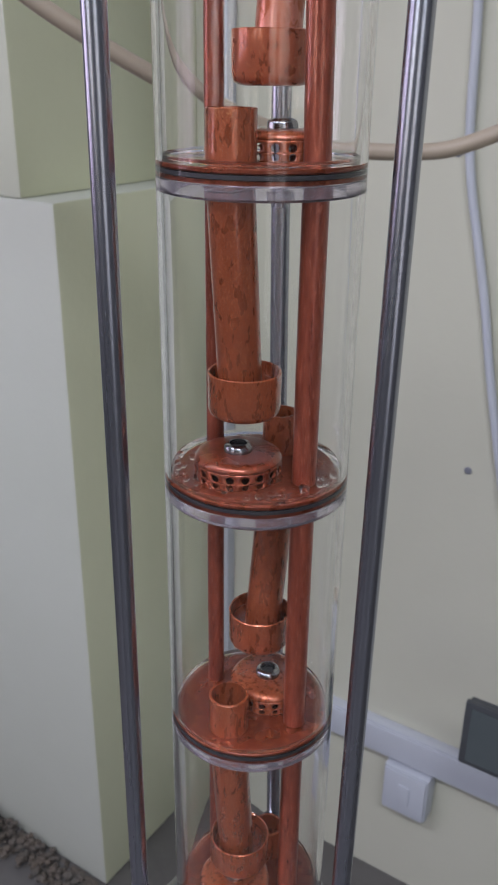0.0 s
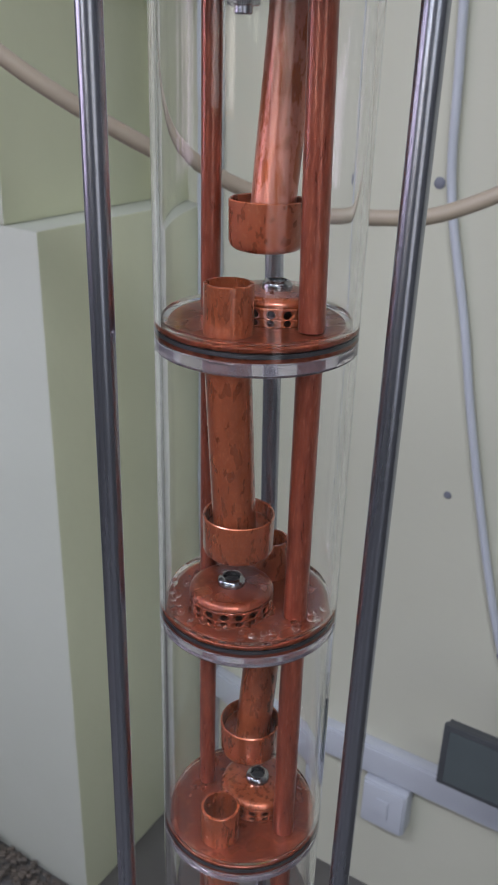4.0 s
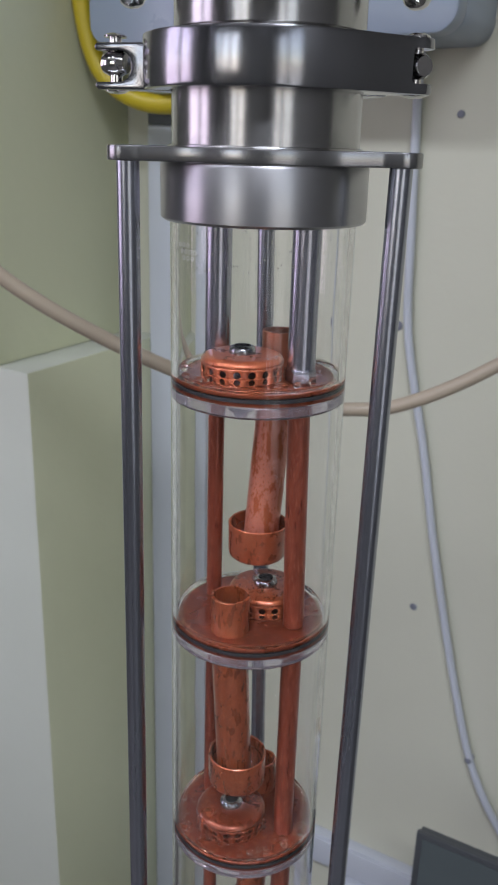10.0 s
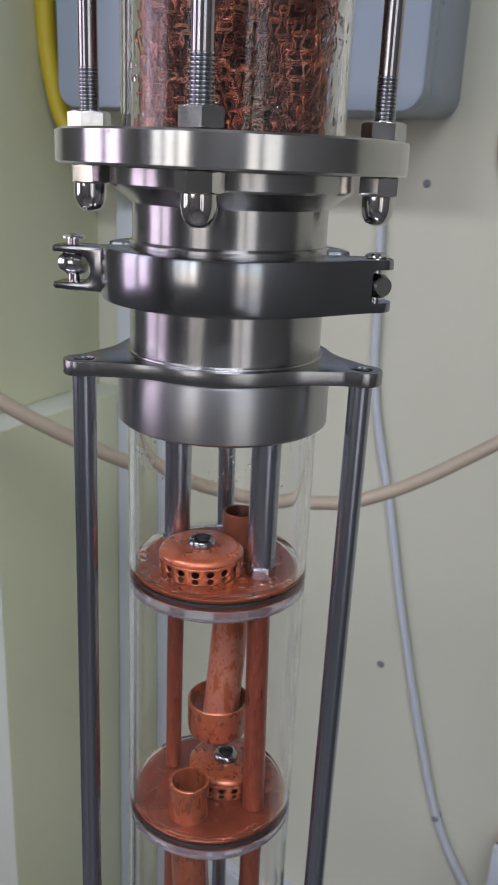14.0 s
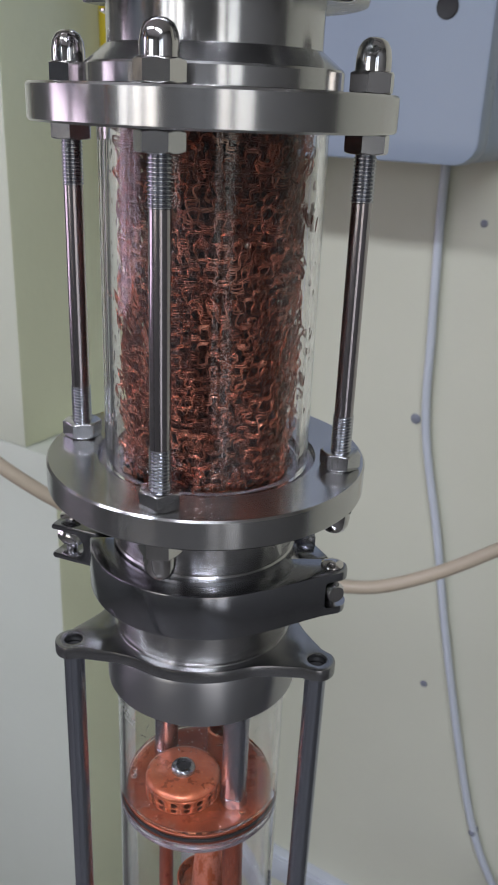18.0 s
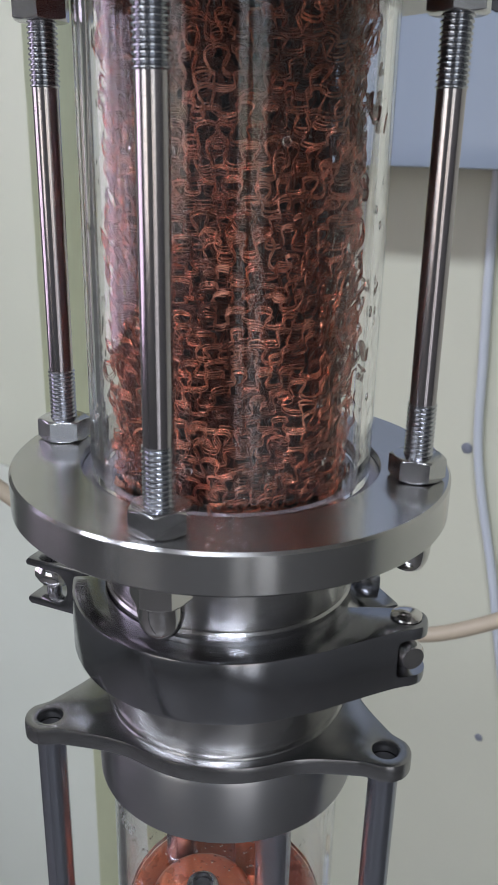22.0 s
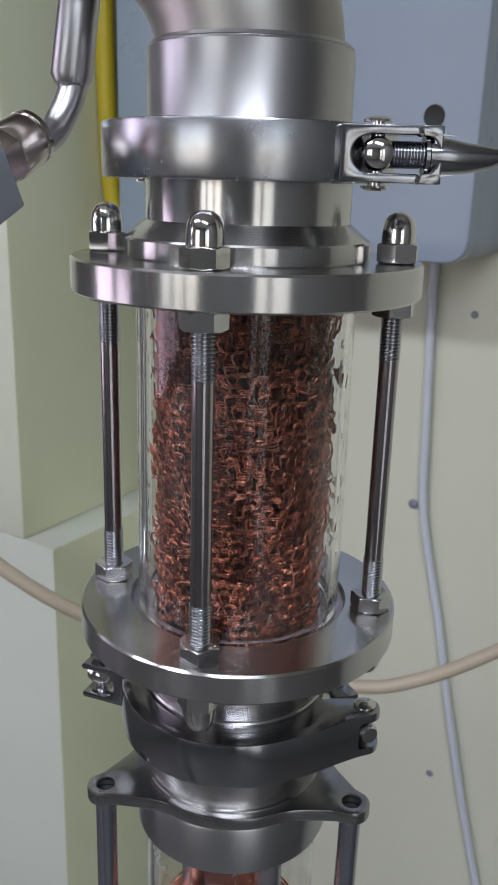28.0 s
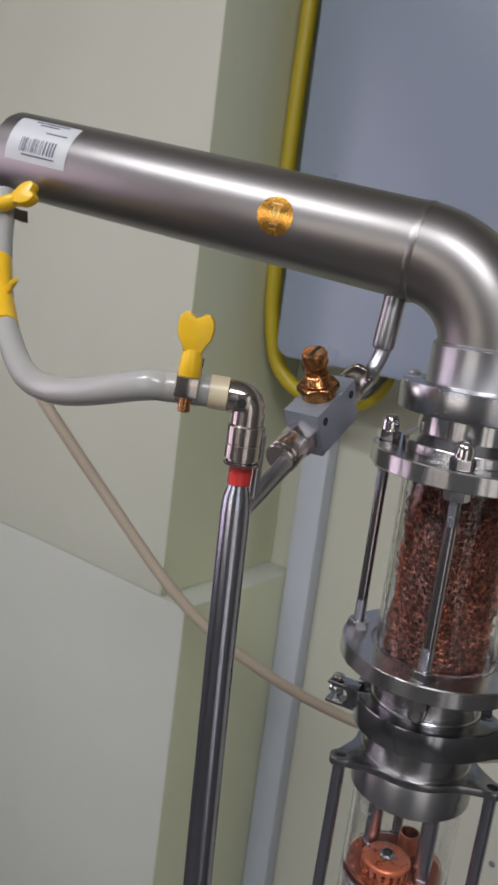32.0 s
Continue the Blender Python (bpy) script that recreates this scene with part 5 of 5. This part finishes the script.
def rounded_rect(x0, x1, y0, y1, r, n=8):
    line = []
    for cx, cy, a0 in ((x1 - r, y1 - r, 0), (x0 + r, y1 - r, 90), (x0 + r, y0 + r, 180), (x1 - r, y0 + r, 270)):
        line += [(cx + r * math.cos(radians(a0 + 90 * k / n)), cy + r * math.sin(radians(a0 + 90 * k / n))) for k in range(n + 1)]
    return line


# outline in (u, z); the plate's height runs into the room
WALLM = ROOM @ Matrix(((1, 0, 0, 0), (0, 0, -1, 0), (0, 1, 0, 0), (0, 0, 0, 1)))
part("housing", plate([rounded_rect(bx0, bx1, bz0, bz1, 0.022)], 0.0, bd - 0.030, 0.002, WALLM), BOXPAINT, cabinet, "blue-grey sheet metal housing")
part("cover", plate([rounded_rect(bx0 - 0.001, bx1 + 0.001, bz0 - 0.001, bz1, 0.023)], bd - 0.029, bd, 0.004, WALLM), BOXPAINT, cabinet, "blue-grey front cover")
part("knockout", lathe([(0, 0), (0.0095, 0), (0.0105, 0.0006), (0.0095, 0.0012), (0.0080, 0.0006), (0, 0.0006)], 28, WALLM @ Matrix.Translation((0.2365, 1.478, bd))), HOLE, cabinet, "round dark disc for the shade in the hole")

cable = thing("wall_cable", "white cable hanging down the wall from the box", "cable")
part("sheath", sweep(smooth_path([on_wall(0.205, 0.010, 1.345), on_wall(0.205, 0.007, 1.28), on_wall(0.211, 0.007, 1.15), on_wall(0.219, 0.007, 1.03), on_wall(0.252, 0.007, 0.89), on_wall(0.278, 0.007, 0.767),
                               on_wall(0.322, 0.007, 0.59), on_wall(0.362, 0.007, 0.46), on_wall(0.412, 0.007, 0.37), on_wall(0.50, 0.007, 0.26)], 10), 0.0056, 16), WHITE_PVC, cable)
for u, z, r, h in ((0.2585, 0.6665, 0.0045, 0.0026), (0.202, 1.039, 0.0060, 0.0026), (0.3585, 0.466, 0.0055, 0.0140), (0.2535, 1.279, 0.0040, 0.0026)):
    dowel = part("wall_plug", lathe([(0, 0.0), (r, 0.0), (r * 1.1, h * 0.4), (r * 0.8, h * 0.85), (0, h)], 18, WALLM @ Matrix.Translation((u, z, 0.0))), PLUG)
    tagged(dowel, "small grey plug in the plaster wall", "wall plug", "wall plugs")

conduit = thing("white_conduit", "flat white plastic duct standing on the wall beside the pier", "conduit")
part("duct", slab(-0.1495, -0.1015, -0.0280, -0.0002, FLOOR_Z, 1.262, ROOM, bevel=0.003), WHITE_PVC, conduit)
part("duct_cap", slab(-0.1445, -0.1065, -0.0340, -0.0010, 1.262, 1.285, ROOM, bevel=0.003), DARK_PLASTIC, conduit, "dark cable entry on the duct")

trunk = thing("cable_trunking", "white plastic cable trunking running along the wall", "trunking")
part("channel", slab(-0.1005, EAST, -0.018, -0.0002, 0.186, 0.240, ROOM, bevel=0.002), WHITE_PVC, trunk)
part("lid", slab(-0.1005, EAST, -0.022, -0.0182, 0.190, 0.236, ROOM, bevel=0.001), WHITE_PVC, trunk)

socket = thing("wall_socket", "small pale surface-mounted socket box below the trunking", "socket")
part("back_box", slab(0.200, 0.270, -0.030, -0.0002, 0.104, 0.185, ROOM, bevel=0.004), WHITE_PVC, socket)
part("face_plate", slab(0.203, 0.267, -0.034, -0.0302, 0.107, 0.182, ROOM, bevel=0.002), WHITE_PVC, socket)
part("rocker", slab(0.226, 0.244, -0.0365, -0.0342, 0.128, 0.162, ROOM, bevel=0.001), WHITE_PVC, socket)

unit = thing("display_unit", "dark flat display unit in a grey frame fixed to the wall", "display")
part("housing", slab(0.340, 0.518, -0.1490, -0.1400, 0.368, 0.454, ROOM, bevel=0.003), DARK_PLASTIC, unit)
part("wall_arm", slab(0.46, 0.50, -0.141, -0.0002, 0.385, 0.415, ROOM, bevel=0.003), DARK_PLASTIC, unit, "arm to the wall")
part("frame", slab(0.3375, 0.5205, -0.157, -0.1492, 0.3655, 0.4565, ROOM, bevel=0.003), DARK_PLASTIC, unit, "dark grey frame")
part("screen", slab(0.346, 0.512, -0.1580, -0.1572, 0.373, 0.449, ROOM), SCREEN, unit, "dark glass screen")

yellow = thing("yellow_hose", "thick yellow hose looped behind and below the box", "hose")
part("hose_wall", sweep(smooth_path([on_wall(-0.182, 0.115, 1.95), on_wall(-0.186, 0.115, 1.70), on_wall(-0.187, 0.112, 1.50), on_wall(-0.185, 0.108, 1.40), on_wall(-0.167, 0.100, 1.325), on_wall(-0.122, 0.090, 1.290),
                                  on_wall(-0.060, 0.080, 1.286), on_wall(-0.010, 0.065, 1.315), on_wall(0.000, 0.050, 1.40)], 10), 0.0125, 20), YELLOW_HOSE, yellow)
lead = thing("black_cable", "thin black cable hanging in a loop below the box", "cable")
part("sheath", sweep(smooth_path([on_wall(-0.130, 0.09, 1.36), on_wall(-0.120, 0.095, 1.325), on_wall(-0.07, 0.10, 1.300), on_wall(-0.02, 0.095, 1.305), on_wall(0.01, 0.08, 1.345)], 8), 0.0042, 12), DARK_PLASTIC, lead)

heap = thing("broken_plaster", "crumbled dark plaster and rubble at the foot of the pier", "rubble")
rr = random.Random(11)
bm = bmesh.new()
for k in range(520):
    u = -0.48 + 0.36 * rr.random()
    hgt = max(0.0, 0.10 * (-0.16 - u) / 0.25)
    sz = rr.uniform(0.003, 0.015) * rr.uniform(0.6, 1.0)
    block(sz, sz * rr.uniform(0.5, 1.0), sz * rr.uniform(0.3, 0.8), sz * 0.12, ROOM @ pose(u, -0.275 - rr.random() * 0.05, FLOOR_Z + sz * 0.25 + hgt * rr.random() ** 2 * 0.45, rr.uniform(-25, 25), rr.uniform(-25, 25), rr.uniform(0, 90)), bm, segs=1)
ob = part("rubble", bm, RUBBLE, heap)
ob["kind"] = "stuff"

loop = thing("grey_cable", "thin grey cable bent in a loop against the wall", "cable")
part("sheath", sweep(smooth_path([on_wall(0.44, 0.006, 1.400), on_wall(0.385, 0.006, 1.378), on_wall(0.347, 0.006, 1.357), on_wall(0.331, 0.006, 1.335), on_wall(0.330, 0.006, 1.312), on_wall(0.339, 0.006, 1.288), on_wall(0.358, 0.006, 1.262),
                                 on_wall(0.40, 0.006, 1.20), on_wall(0.46, 0.006, 1.10)], 8), 0.0036, 12), HOSE_BEIGE, loop)
box = thing("wall_box", "pale surface-mounted box with a dark slot on the wall", "junction box")
part("back_box", slab(0.4400, 0.5400, -0.0300, -0.0002, 0.390, 0.486, ROOM, bevel=0.003), HOSE_BEIGE, box)
part("slot", slab(0.4420, 0.5380, -0.0345, -0.0302, 0.392, 0.484, ROOM), HOLE, box)
part("cover", slab(0.4400, 0.5400, -0.0450, -0.0347, 0.390, 0.486, ROOM, bevel=0.003), WHITE_PVC, box, "white cover")
